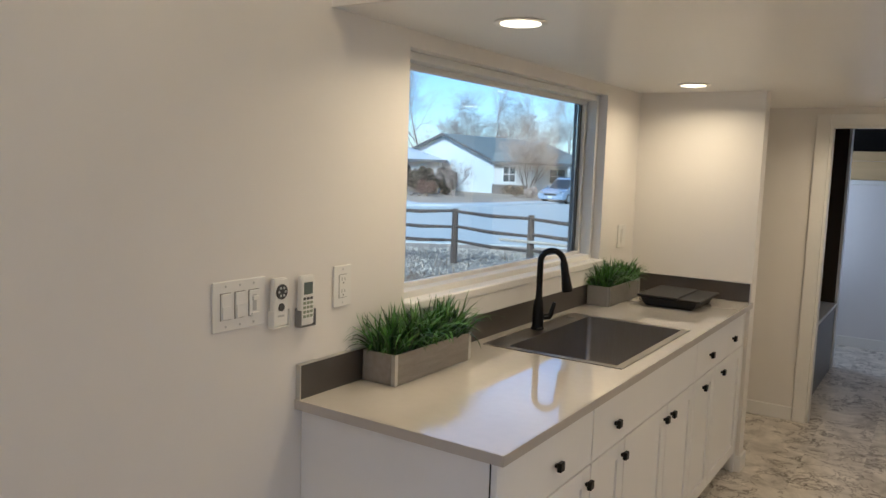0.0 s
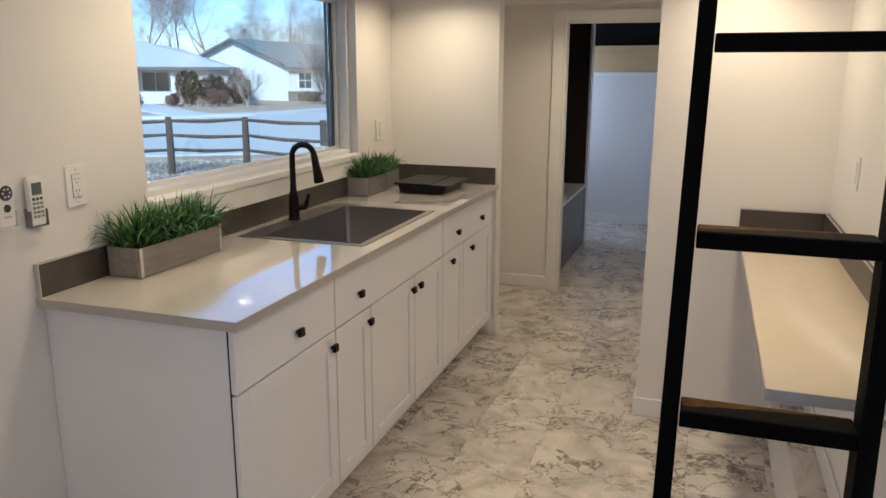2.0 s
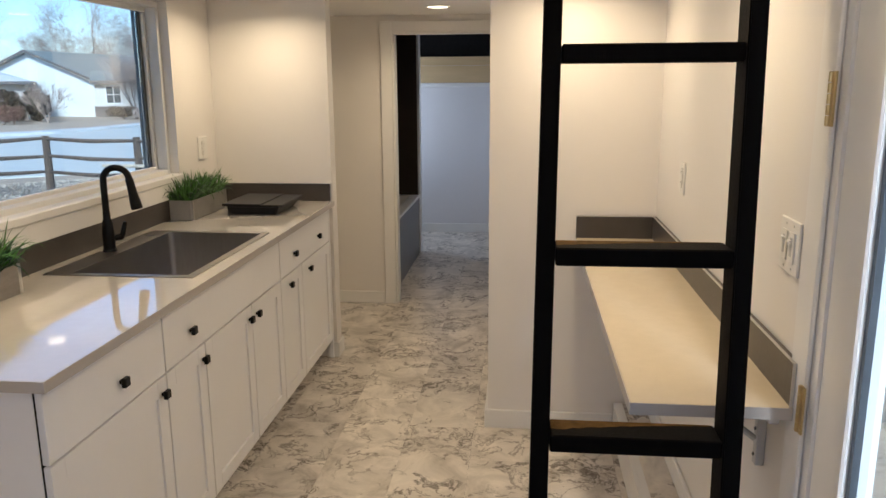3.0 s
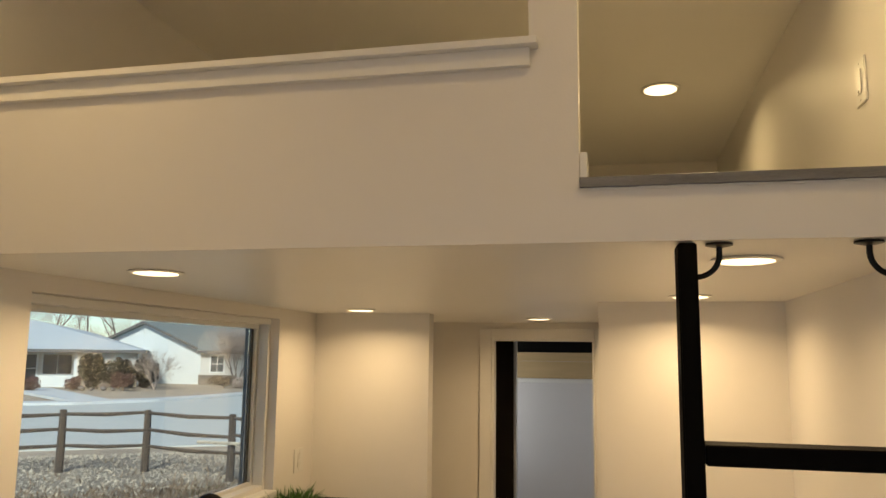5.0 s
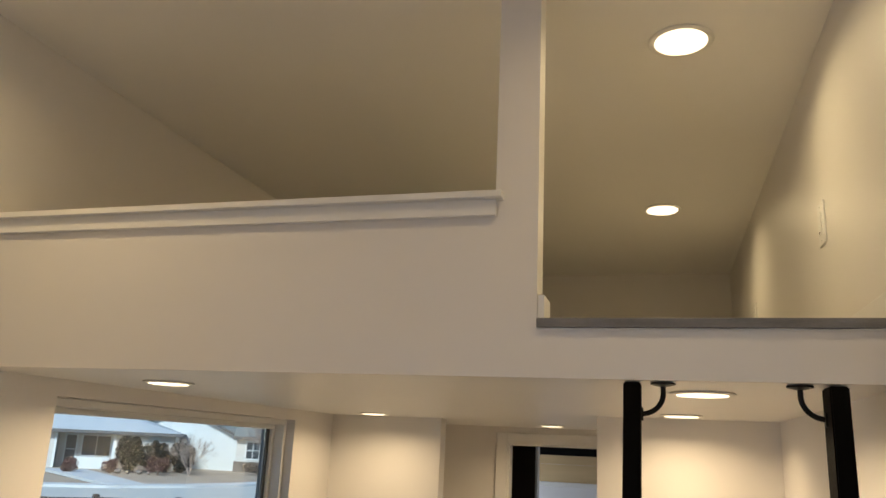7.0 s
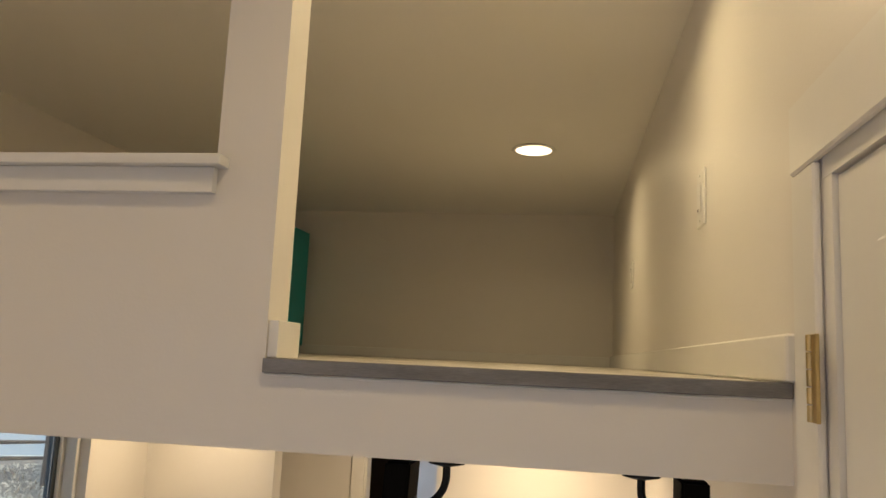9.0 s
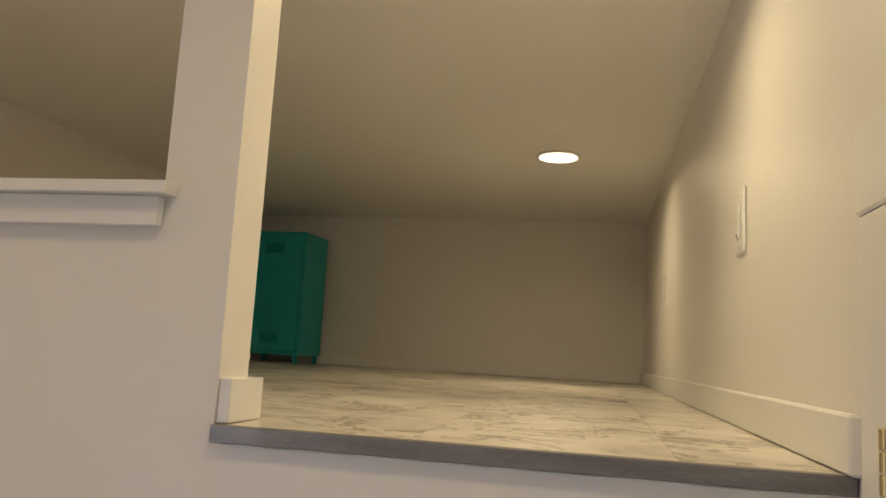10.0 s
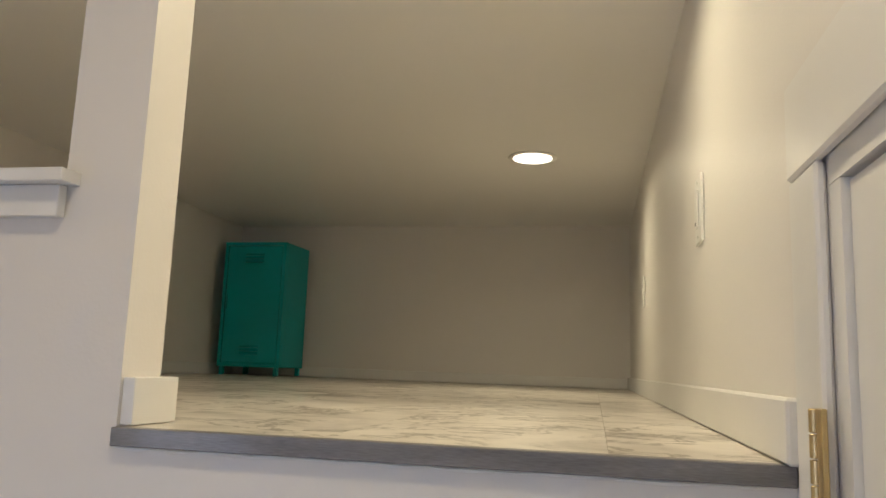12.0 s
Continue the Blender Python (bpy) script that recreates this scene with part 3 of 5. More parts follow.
def base_unit(y0, y1, label):
    t = thing("base_cabinet", (0.3, (y0 + y1) / 2, 0), label, "kitchen cabinet", "kitchen base cabinets")
    zt = CT - 0.033
    part("carcass", boxes((0.002, CX - 0.021, y0 + 0.0005, y0 + 0.018, 0.11, zt), (0.002, CX - 0.021, y1 - 0.018, y1 - 0.0005, 0.11, zt), (0.002, CX - 0.021, y0 + 0.0185, y1 - 0.0185, 0.11, 0.128), (0.002, 0.012, y0 + 0.0185, y1 - 0.0185, 0.1285, zt), (CX - 0.04, CX - 0.021, y0 + 0.0185, y1 - 0.0185, 0.1285, zt)), "cab", t)
    part("toe_kick", box(0.002, CX - 0.085, y0 + 0.0005, y1 - 0.0005, 0, 0.1095), "cab", t)
    # dark sheet over the carcass front, puts shade into the gaps between fronts
    part("reveal", box(CX - 0.0208, CX - 0.0195, y0 + 0.002, y1 - 0.002, 0.112, CT - 0.035), "gap", t)
    return t


FZ0, FZ1, FT = 0.112, 0.70, 0.894
KD, KT = 0.65, 0.782
u = base_unit(-0.10, 0.50, "white base cabinet with one drawer over one door, open end")
slab_front("drawer_front", u, -0.10, 0.50, FZ1 + 0.0055, FT, ((0.236, KT),))
shaker(u, -0.10, 0.50, FZ0, FZ1, ((0.463, KD),))
part("end_panel", box(0.002, CX - 0.020, -0.1015, -0.1005, 0.0, CT - 0.033), "cab", u)
u = base_unit(0.50, 1.645, "wide white sink base cabinet, long false front over three doors")
slab_front("false_front", u, 0.50, 1.645, FZ1 + 0.0055, FT, ((0.685, KT),))
shaker(u, 0.50, 0.795, FZ0, FZ1, ((0.765, KD),))
shaker(u, 0.795, 1.262, FZ0, FZ1, ((1.222, KD),))
shaker(u, 1.262, 1.645, FZ0, FZ1, ((1.308, KD),))
u = base_unit(1.645, 2.562, "white base cabinet with a two-knob drawer over two doors")
part("filler", box(CX - 0.019, CX, 2.538, 2.561, 0.0, FT), "cab", u)
slab_front("drawer_front", u, 1.645, 2.535, FZ1 + 0.0055, FT, ((1.858, KT), (2.29, KT)))
shaker(u, 1.645, 1.985, FZ0, FZ1, ((1.77, KD),))
shaker(u, 1.985, 2.535, FZ0, FZ1, ((2.10, KD),))

SX0, SX1, SY0, SY1 = 0.067, 0.614, 0.80, 1.605
wt = thing("worktop", (0.33, 1.2, CT - 0.03), "glossy off-white laminate worktop with grey square edges", "worktop")
c0, c1, e = 0.001, 0.672, 0.02
part("top", ring((c0, c1, -0.127, 2.562), (SX0 + e, SX1 - e, SY0 + e, SY1 - e), CT - 0.028, CT), "counter", wt)
part("front_edge", box(c1 + 0.0003, c1 + 0.0025, -0.1295, 2.562, CT - 0.028, CT - 0.0006), "edge", wt)
part("end_edge", box(c0, c1, -0.1295, -0.1273, CT - 0.028, CT - 0.0006), "edge", wt)
sp = thing("backsplash", (0.01, 1.2, CT), "dark brown-grey backsplash strip with a thin aluminium edge", "backsplash")
part("long_strip", box(0.001, 0.016, -0.122, 2.562, CT + 0.0005, CT + 0.098), "splash", sp)
part("end_strip", box(0.0165, 0.655, 2.548, 2.562, CT + 0.0005, CT + 0.098), "splash", sp)
part("edge_cap", boxes((0.001, 0.018, -0.1255, -0.1222, CT + 0.0005, CT + 0.1), (0.001, 0.018, -0.122, 2.547, CT + 0.0983, CT + 0.1), (0.656, 0.659, 2.547, 2.562, CT + 0.0005, CT + 0.1), (0.0185, 0.655, 2.546, 2.562, CT + 0.0983, CT + 0.1)), "alu", sp, "thin aluminium edge")

# sink
sk = thing("kitchen_sink", (0.34, 1.19, CT - 0.2), "square stainless steel drop-in sink with a wide back ledge", "sink")
rx0, ry0, rx1, ry1 = SX0 + 0.095, SY0 + 0.028, SX1 - 0.028, SY1 - 0.028
part("rim", boxes((SX0, rx0, SY0, SY1, CT, CT + 0.0035), (rx1, SX1, SY0, SY1, CT, CT + 0.0035), (rx0, rx1, SY0, ry0, CT, CT + 0.0035), (rx0, rx1, ry1, SY1, CT, CT + 0.0035)), "steel", sk)
bm = bmesh.new()
def rounded(x0, x1, y0, y1, r, z, n=6):
    out = []
    for cx, cy, a0 in ((x1 - r, y1 - r, 0), (x0 + r, y1 - r, 90), (x0 + r, y0 + r, 180), (x1 - r, y0 + r, 270)):
        for k in range(n + 1):
            an = radians(a0 + 90 * k / n)
            out.append((cx + r * math.cos(an), cy + r * math.sin(an), z))
    return out
rings = []
for ins, z in ((0.0, CT + 0.0036), (0.001, CT - 0.006), (0.003, CT - 0.19), (0.012, CT - 0.21), (0.035, CT - 0.22)):
    rings.append([bm.verts.new(p) for p in rounded(rx0 + ins, rx1 - ins, ry0 + ins, ry1 - ins, 0.022, z)])
for p, q in zip(rings, rings[1:]):
    for k in range(len(p)):
        bm.faces.new((p[k], p[(k + 1) % len(p)], q[(k + 1) % len(p)], q[k]))
bm.faces.new(rings[-1])
part("bowl", bm, "steel", sk, smooth=True)
part("drain", lathe([(0.045, 0.0), (0.045, 0.003), (0.03, 0.004), (0.028, -0.001), (0.004, -0.001)], (0.34, 1.19, CT - 0.2195)), "alu", sk, smooth=True)

# faucet
FX, FY = 0.105, 1.18
fc = thing("faucet", (FX, FY, CT + 0.0035), "tall matte black gooseneck pull-down faucet with side lever", "faucet")
part("base", lathe([(0.027, 0), (0.027, 0.006), (0.0235, 0.010), (0.0235, 0.075), (0.020, 0.115), (0.0145, 0.130), (0.0135, 0.16)], (FX, FY, CT + 0.0036)), "black", fc, smooth=True)
dirv = Vector((0.95, 0.30, 0)).normalized()
R = 0.048
pts = [Vector((FX, FY, CT + 0.15 + 0.0242 * i)) for i in range(6)]
for i in range(1, 17):
    an = radians(180 - 11.0 * i)
    pts.append(Vector((FX, FY, CT + 0.286)) + dirv * (R + R * math.cos(an)) + Vector((0, 0, R * math.sin(an))))
part("neck", tube(pts, 0.0128, 16), "black", fc, smooth=True)
end = pts[-1]
dn = (pts[-1] - pts[-2]).normalized()
part("spray_head", tube([end - dn * 0.004, end + dn * 0.004, end + dn * 0.05, end + dn * 0.10, end + dn * 0.118, end + dn * 0.122], [0.0125, 0.0155, 0.0165, 0.0215, 0.0225, 0.0205], 20), "black", fc, smooth=True)
part("spray_button", box(end.x + 0.014, end.x + 0.022, end.y - 0.008, end.y + 0.008, end.z - 0.075, end.z - 0.045, 0.003), "black", fc)
part("lever", tube([(FX + 0.018, FY + 0.012, CT + 0.055), (FX + 0.040, FY + 0.025, CT + 0.058), (FX + 0.045, FY + 0.028, CT + 0.068), (FX + 0.055, FY + 0.034, CT + 0.112), (FX + 0.057, FY + 0.035, CT + 0.117)], [0.012, 0.0135, 0.0115, 0.0085, 0.006], 14), "black", fc, smooth=True)
part("sink_hole_cap", lathe([(0.021, 0), (0.021, 0.003), (0.017, 0.0045)], (0.11, 1.50, CT + 0.0037)), "steel", sk, smooth=True)


# planters with plastic grass
def grass(bm, cx, cy, z, hx, hy, count, rng, lo, hi, lean):
    """Tufts of arched, folded blades; the outer ones droop over the rim."""
    for _ in range(count):
        x, y = cx + rng.uniform(-hx, hx), cy + rng.uniform(-hy, hy)
        ex, ey = (x - cx) / hx, (y - cy) / hy
        end = max(0.0, abs(ey) * hy - (hy - hx)) / hx
        edge = max(abs(ex), end)
        out = Vector((ex, math.copysign(end, ey), 0)) * edge
        ang = rng.uniform(0, 6.283)
        d = Vector((math.cos(ang), math.sin(ang), 0)) * 0.7 + out * 0.9
        if d.length > 1e-4:
            d.normalize()
        droopy = rng.random() < 0.14 + 0.42 * edge
        h = rng.uniform(lo, hi) * (1.22 if droopy else 1.0)
        a0 = rng.uniform(0.05, 0.4) + 0.25 * edge * rng.random()
        a1 = a0 + (rng.uniform(1.2, 2.1) if droopy else rng.uniform(0.1, 0.9) * lean)
        w = rng.uniform(0.0030, 0.0062)
        tw = rng.uniform(-0.9, 0.9)
        side = Vector((-d.y, d.x, 0)) * math.cos(tw) + d * math.sin(tw)
        p, prev, n = Vector((x, y, z)), None, 7
        for i in range(n + 1):
            s = i / n
            a = a0 + (a1 - a0) * s ** 1.4
            step = d * math.sin(a) + Vector((0, 0, math.cos(a)))
            if i:
                p = p + step * (h / n)
            k = w * (0.75 + 0.5 * s if s < 0.45 else (1.0 - s) ** 0.75 * 1.52 + 0.02)
            fold = step.cross(side) * (0.35 * k)
            ring = (bm.verts.new(p - side * k), bm.verts.new(p + fold), bm.verts.new(p + side * k))
            if prev:
                bm.faces.new((prev[0], prev[1], ring[1], ring[0]))
                bm.faces.new((prev[1], prev[2], ring[2], ring[1]))
            prev = ring
    return bm


def planter(x0, x1, y0, y1, seed, label, count, mats, hi, wall_side):
    t = thing("planter", ((x0 + x1) / 2, (y0 + y1) / 2, CT), label, "planter", "planters with grass")
    zt, z0, th = CT + 0.097, CT + 0.0015, 0.007
    part("long_side", box(x1 - th, x1, y0, y1, z0, zt, 0.0012), mats, t)
    part("long_side", box(x0, x0 + th, y0, y1, z0, zt, 0.0012), mats, t)
    part("short_side", box(x0 + th, x1 - th, y0 + 0.001, y0 + th, z0, zt, 0.0012), mats, t)
    part("short_side", box(x0 + th, x1 - th, y1 - th, y1 - 0.001, z0, zt, 0.0012), mats, t)
    for yc, s in ((y0, 1), (y1, -1)):
        part("corner_strip", boxes((x1, x1 + 0.0012, min(yc, yc + s * 0.013), max(yc, yc + s * 0.013), z0, zt + 0.001), (x1 - 0.013, x1 + 0.0012, min(yc - s * 0.0014, yc), max(yc - s * 0.0014, yc), z0, zt + 0.001)), "alu", t, "bright metal corner strip")
    part("foam", box(x0 + th, x1 - th, y0 + th, y1 - th, z0 + 0.01, zt - 0.014), "soil", t)
    rng = random.Random(seed)
    cx, cy, hx, hy = (x0 + x1) / 2, (y0 + y1) / 2, (x1 - x0) / 2 - 0.012, (y1 - y0) / 2 - 0.012
    g = tagged(part("grass", grass(bmesh.new(), cx, cy, zt - 0.02, hx, hy, count, rng, 0.07, hi, 0.9), "leaf", t, "bright green plastic blades"), kind="stuff")
    g2 = tagged(part("grass_dark", grass(bmesh.new(), cx, cy, zt - 0.02, hx, hy, count, rng, 0.05, hi * 0.92, 1.1), "leaf_dark", t, "dark green plastic blades"), kind="stuff")
    if wall_side:
        for o in (g, g2):
            for v in o.data.vertices:
                wx = v.co.x + (x0 + x1) / 2
                if wx < 0.004:
                    v.co.x += 0.004 - wx
    return t


planter(0.022, 0.148, 0.142, 0.574, 3, "long galvanised metal planter box full of green plastic grass", 400, "greywood", 0.178, True)
planter(0.022, 0.14, 1.89, 2.32, 8, "galvanised metal planter box with shorter green plastic grass", 350, "zinc", 0.162, True)

# roasting tray with lid
tr = thing("lidded_tray", (0.38, 2.24, CT), "shallow black plastic tray with a flat flanged lid", "tray")
bm = bmesh.new()
x0, x1, y0, y1 = 0.235, 0.513, 2.06, 2.42
lo = [bm.verts.new((x, y, CT + 0.001)) for x, y in ((x0 + 0.02, y0 + 0.015), (x1 - 0.02, y0 + 0.015), (x1 - 0.02, y1 - 0.015), (x0 + 0.02, y1 - 0.015))]
hi = [bm.verts.new((x, y, CT + 0.046)) for x, y in ((x0, y0), (x1, y0), (x1, y1), (x0, y1))]
bm.faces.new(lo[::-1]); bm.faces.new(hi)
for i in range(4):
    bm.faces.new((lo[i], lo[(i + 1) % 4], hi[(i + 1) % 4], hi[i]))
bmesh.ops.bevel(bm, geom=list(bm.edges), offset=0.006, segments=2, affect="EDGES")
part("body", bm, "tray", tr, smooth=True)
part("lid", box(x0 - 0.015, x1 - 0.09, y0 - 0.01, y1 + 0.01, CT + 0.0465, CT + 0.058, 0.003), "tray", tr)
part("lid_flap", box(x1 - 0.088, x1 + 0.02, y0 - 0.008, y1 + 0.008, CT + 0.0465, CT + 0.054, 0.003), "tray", tr)


# ---- switch plates ----
def plate(name, wall, a0, a1, z0, z1, label, group="switch plates", base=None, cat="switch plate"):
    """wall: 'L' window wall, 'R' door wall."""
    s = 1 if wall == "L" else -1
    X = 0.0 if wall == "L" else W
    def bx(d0, d1, p, q, r, t, bevel=0.0, bm=None):
        xx = sorted((X + s * d0, X + s * d1))
        return box(xx[0], xx[1], p, q, r, t, bevel, bm)
    t = thing(name, (X, (a0 + a1) / 2, (z0 + z1) / 2), label, cat, group)
    part("plate", bx(0.0005, 0.0065, a0, a1, z0, z1, 0.002), "plastic", t)
    return t, bx


t, bx = plate("switch_plate", "L", -0.421, -0.248, 1.167, 1.295, "white three-gang wall plate with two rockers and a slide dimmer")
for k in range(2):
    yc = -0.421 + 0.0405 + 0.046 * k
    # thin grey border, paints the shade round the insert
    part("bezel", bx(0.0064, 0.0069, yc - 0.0178, yc + 0.0178, 1.1965, 1.2655), "shade", t)
    r = part("rocker", bx(0.0066, 0.0115, yc - 0.0165, yc + 0.0165, 1.198, 1.264, 0.0015), "plastic", t)
    part("rocker_tilt", prism([(yc - 0.0145, 1.201), (yc + 0.0145, 1.201), (yc + 0.0145, 1.232), (yc - 0.0145, 1.232)], 0.0117, 0.0145, axis="x"), "plastic", r)
yc = -0.421 + 0.0405 + 0.092
part("bezel", bx(0.0064, 0.0069, yc - 0.0178, yc + 0.0178, 1.1965, 1.2655), "shade", t)
d = part("dimmer", bx(0.0066, 0.0105, yc - 0.0165, yc + 0.0165, 1.198, 1.264, 0.0015), "plastic", t)
part("dimmer_slot", bx(0.0106, 0.0112, yc - 0.006, yc + 0.006, 1.210, 1.252), "greyplastic", d)
part("dimmer_slider", bx(0.0113, 0.0185, yc - 0.010, yc + 0.010, 1.238, 1.249, 0.001), "plastic", d)
part("dimmer_tab", bx(0.0106, 0.0165, yc - 0.012, yc + 0.012, 1.197, 1.206, 0.001), "plastic", d)
for k in range(3):
    for z in (1.180, 1.282):
        yy = -0.421 + 0.0405 + 0.046 * k
        part("screw", lathe([(0.003, 0.0066), (0.003, 0.0074), (0.002, 0.0078)], (0, yy, z), "x", 12), "greyplastic", t)


def outlet(wall, a0, a1, z0, z1, label):
    t, bx = plate("outlet", wall, a0, a1, z0, z1, label, "wall outlets", cat="outlet")
    c, zc = (a0 + a1) / 2, (z0 + z1) / 2
    # same painted shade line round the receptacle
    part("bezel", bx(0.0064, 0.0069, c - 0.0178, c + 0.0178, zc - 0.0353, zc + 0.0353), "shade", t)
    f = part("receptacle", bx(0.0066, 0.009, c - 0.0165, c + 0.0165, zc - 0.034, zc + 0.034, 0.001), "plastic", t)
    for z in (zc - 0.018, zc + 0.018):
        part("slot", bx(0.0091, 0.0094, c - 0.0075, c - 0.0055, z - 0.001, z + 0.008), "darkplastic", f)
        part("slot", bx(0.0091, 0.0094, c + 0.0055, c + 0.0075, z - 0.001, z + 0.007), "darkplastic", f)
        part("slot", bx(0.0091, 0.0094, c - 0.002, c + 0.002, z - 0.010, z - 0.006), "darkplastic", f)
    for z in (z0 + 0.012, z1 - 0.012):
        part("screw", bx(0.0066, 0.0074, c - 0.0025, c + 0.0025, z - 0.0025, z + 0.0025), "greyplastic", t)


outlet("L", 0.022, 0.100, 1.171, 1.295, "white two-socket wall outlet above the worktop end")
outlet("L", 2.315, 2.43, 1.182, 1.303, "white wall outlet beside the window")
outlet("R", 1.15, 1.23, 1.180, 1.295, "white wall outlet above the desk shelf")
outlet("R", 2.22, 2.30, 2.50, 2.62, "white wall outlet in the loft")


def slide_plate(name, a0, a1, z0, z1, gangs, label):
    t, bx = plate(name, "R", a0, a1, z0, z1, label)
    zc = (z0 + z1) / 2
    for k in range(gangs):
        c = a0 + (a1 - a0) * (k + 0.5) / gangs
        if gangs > 1:
            c = (a0 + a1) / 2 + (k - 0.5) * 0.046
        r = part("rocker", bx(0.0066, 0.0105, c - 0.0165, c + 0.0165, zc - 0.033, zc + 0.033, 0.0015), "plastic", t)
        if gangs > 1:
            part("slot", bx(0.0106, 0.0112, c - 0.006, c + 0.006, zc - 0.018, zc + 0.022), "greyplastic", r)
            part("slider", bx(0.0113, 0.0165, c - 0.0075, c + 0.0075, zc + 0.011, zc + 0.018, 0.001), "plastic", r)
        else:
            part("indicator", bx(0.0106, 0.0116, c - 0.0035, c + 0.0035, zc - 0.030, zc - 0.024), "darkplastic", r, "small dark indicator")
        for z in (z0 + 0.012, z1 - 0.012):
            part("screw", bx(0.0066, 0.0074, c - 0.0025, c + 0.0025, z - 0.0025, z + 0.0025), "greyplastic", t)


slide_plate("switch_plate", -0.02, 0.098, 1.174, 1.29, 2, "white two-gang wall plate with slide dimmers beside the door")
slide_plate("switch_plate", 0.585, 0.665, 2.478, 2.602, 1, "white single dimmer plate in the loft")


# remote controls in wall cradles
def remote(name, y0, y1, z0, z1, label, fan):
    t = thing(name, (0, (y0 + y1) / 2, z0), label, "remote control", "remote controls on the wall")
    c = (y0 + y1) / 2
    part("cradle", boxes((0.0005, 0.004, y0 - 0.003, y1 + 0.003, z0 - 0.003, z0 + 0.05), (0.0041, 0.027, y0 - 0.004, y0 - 0.001, z0 - 0.003, z0 + 0.045), (0.0041, 0.027, y1 + 0.001, y1 + 0.004, z0 - 0.003, z0 + 0.045),
                         (0.0041, 0.027, y0 - 0.0009, y1 + 0.0009, z0 - 0.003, z0), bevel=0.001), "plastic" if fan else "smoke", t, "" if fan else "smoky clear plastic")
    bmr = prism([(0.0045, z0 + 0.001), (0.0225, z0 + 0.001), (0.0245, z1 - 0.02), (0.022, z1), (0.006, z1)], y0, y1)
    for v in bmr.verts:
        v.co = Vector((v.co.x, v.co.y, v.co.z))
    bmesh.ops.bevel(bmr, geom=list(bmr.edges), offset=0.003, segments=2, affect="EDGES")
    body = part("body", bmr, "plastic", t, smooth=True)
    if fan:
        pad = part("button_pad", lathe([(0.0205, 0.0238), (0.0205, 0.0262), (0.018, 0.0272)], (0, c, z1 - 0.036), "x", 28), "darkplastic", body)
        for k in range(6):
            an = k * math.pi / 3
            part("button", lathe([(0.0038, 0.0273), (0.003, 0.0285)], (0, c + 0.0115 * math.cos(an), z1 - 0.036 + 0.0115 * math.sin(an)), "x", 12), "greyplastic", body)
        part("button", lathe([(0.011, 0.0232), (0.011, 0.0255), (0.009, 0.0262)], (0, c, z1 - 0.078), "x", 20), "darkplastic", body)
        part("mark", box(0.0225, 0.0232, c - 0.012, c + 0.012, z0 + 0.026, z0 + 0.032), "greyplastic", body)
    else:
        part("screen", box(0.0238, 0.0256, y0 + 0.009, y1 - 0.009, z1 - 0.052, z1 - 0.018, 0.0006), "screen", body)
        for r in range(5):
            for k in range(3):
                yy, zz = c + (k - 1) * 0.0135, z1 - 0.064 - r * 0.0125
                part("button", box(0.0232, 0.0252, yy - 0.0048, yy + 0.0048, zz - 0.0038, zz + 0.0038, 0.0006), "keys" if r else "darkplastic", body)


remote("remote_control", -0.232, -0.180, 1.155, 1.286, "white fan remote with round dark button pad in a cradle", True)
remote("remote_control", -0.130, -0.078, 1.142, 1.283, "white climate remote with screen and green-grey keys in a cradle", False)

# ---- desk shelf in the nook ----
DT = 0.918
ds = thing("desk_shelf", (2.14, 0.8, DT - 0.03), "cream laminate wall-hung desk shelf with grey edges", "desk shelf")
DX, WC = 1.968, W - 0.0118
part("top", boxes((DX, W - 0.001, -0.049, 1.684, DT - 0.030, DT - 0.003), (DX, WC, -0.088, -0.049, DT - 0.030, DT - 0.003)), "desk", ds)
part("front_edge", box(DX - 0.0025, DX - 0.0003, -0.0905, 1.684, DT - 0.030, DT - 0.0036), "edge", ds)
part("end_edge", box(DX, WC, -0.0905, -0.0883, DT - 0.030, DT - 0.0036), "edge", ds)
part("cleat", box(WC - 0.045, WC - 0.022, -0.083, -0.055, DT - 0.044, DT - 0.0305, 0.002), "edge", ds, "small grey wood cleat")
s2 = thing("backsplash", (2.3, 0.8, DT), "dark brown-grey backsplash strip round the desk shelf", "backsplash")
part("long_strip", boxes((W - 0.017, W - 0.001, -0.0485, 1.684, DT - 0.0025, DT + 0.092), (W - 0.017, WC, -0.085, -0.0488, DT - 0.0025, DT + 0.092)), "splash", s2)
part("end_strip", box(DX, W - 0.0175, 1.670, 1.684, DT - 0.0025, DT + 0.092), "splash", s2)
part("edge_cap", boxes((W - 0.019, WC, -0.0875, -0.0852, DT - 0.0025, DT + 0.094), (W - 0.019, W - 0.012, -0.085, 1.669, DT + 0.0923, DT + 0.094), (DX, W - 0.0195, 1.668, 1.684, DT + 0.0923, DT + 0.094)), "alu", s2, "thin aluminium edge")
for y in (0.10, 1.15):
    br = thing("shelf_bracket", (W - 0.01, y, 0.69), "grey painted folding steel shelf bracket", "shelf bracket", "folding shelf brackets")
    part("wall_arm", box(W - 0.022, W - 0.001, y - 0.012, y + 0.012, 0.69, DT - 0.031, 0.002), "greyplastic", br)
    part("top_arm", box(W - 0.30, W - 0.0225, y - 0.012, y + 0.012, DT - 0.05, DT - 0.0305, 0.002), "greyplastic", br)
    part("strut", tube([(W - 0.024, y, 0.755), (W - 0.16, y, 0.86), (W - 0.22, y, DT - 0.052)], 0.008, 8), "greyplastic", br)
    for z in (0.715, 0.78):
        part("screw", lathe([(0.004, -0.0255), (0.004, -0.0221)], (W, y, z), "x", 10), "darkplastic", br)

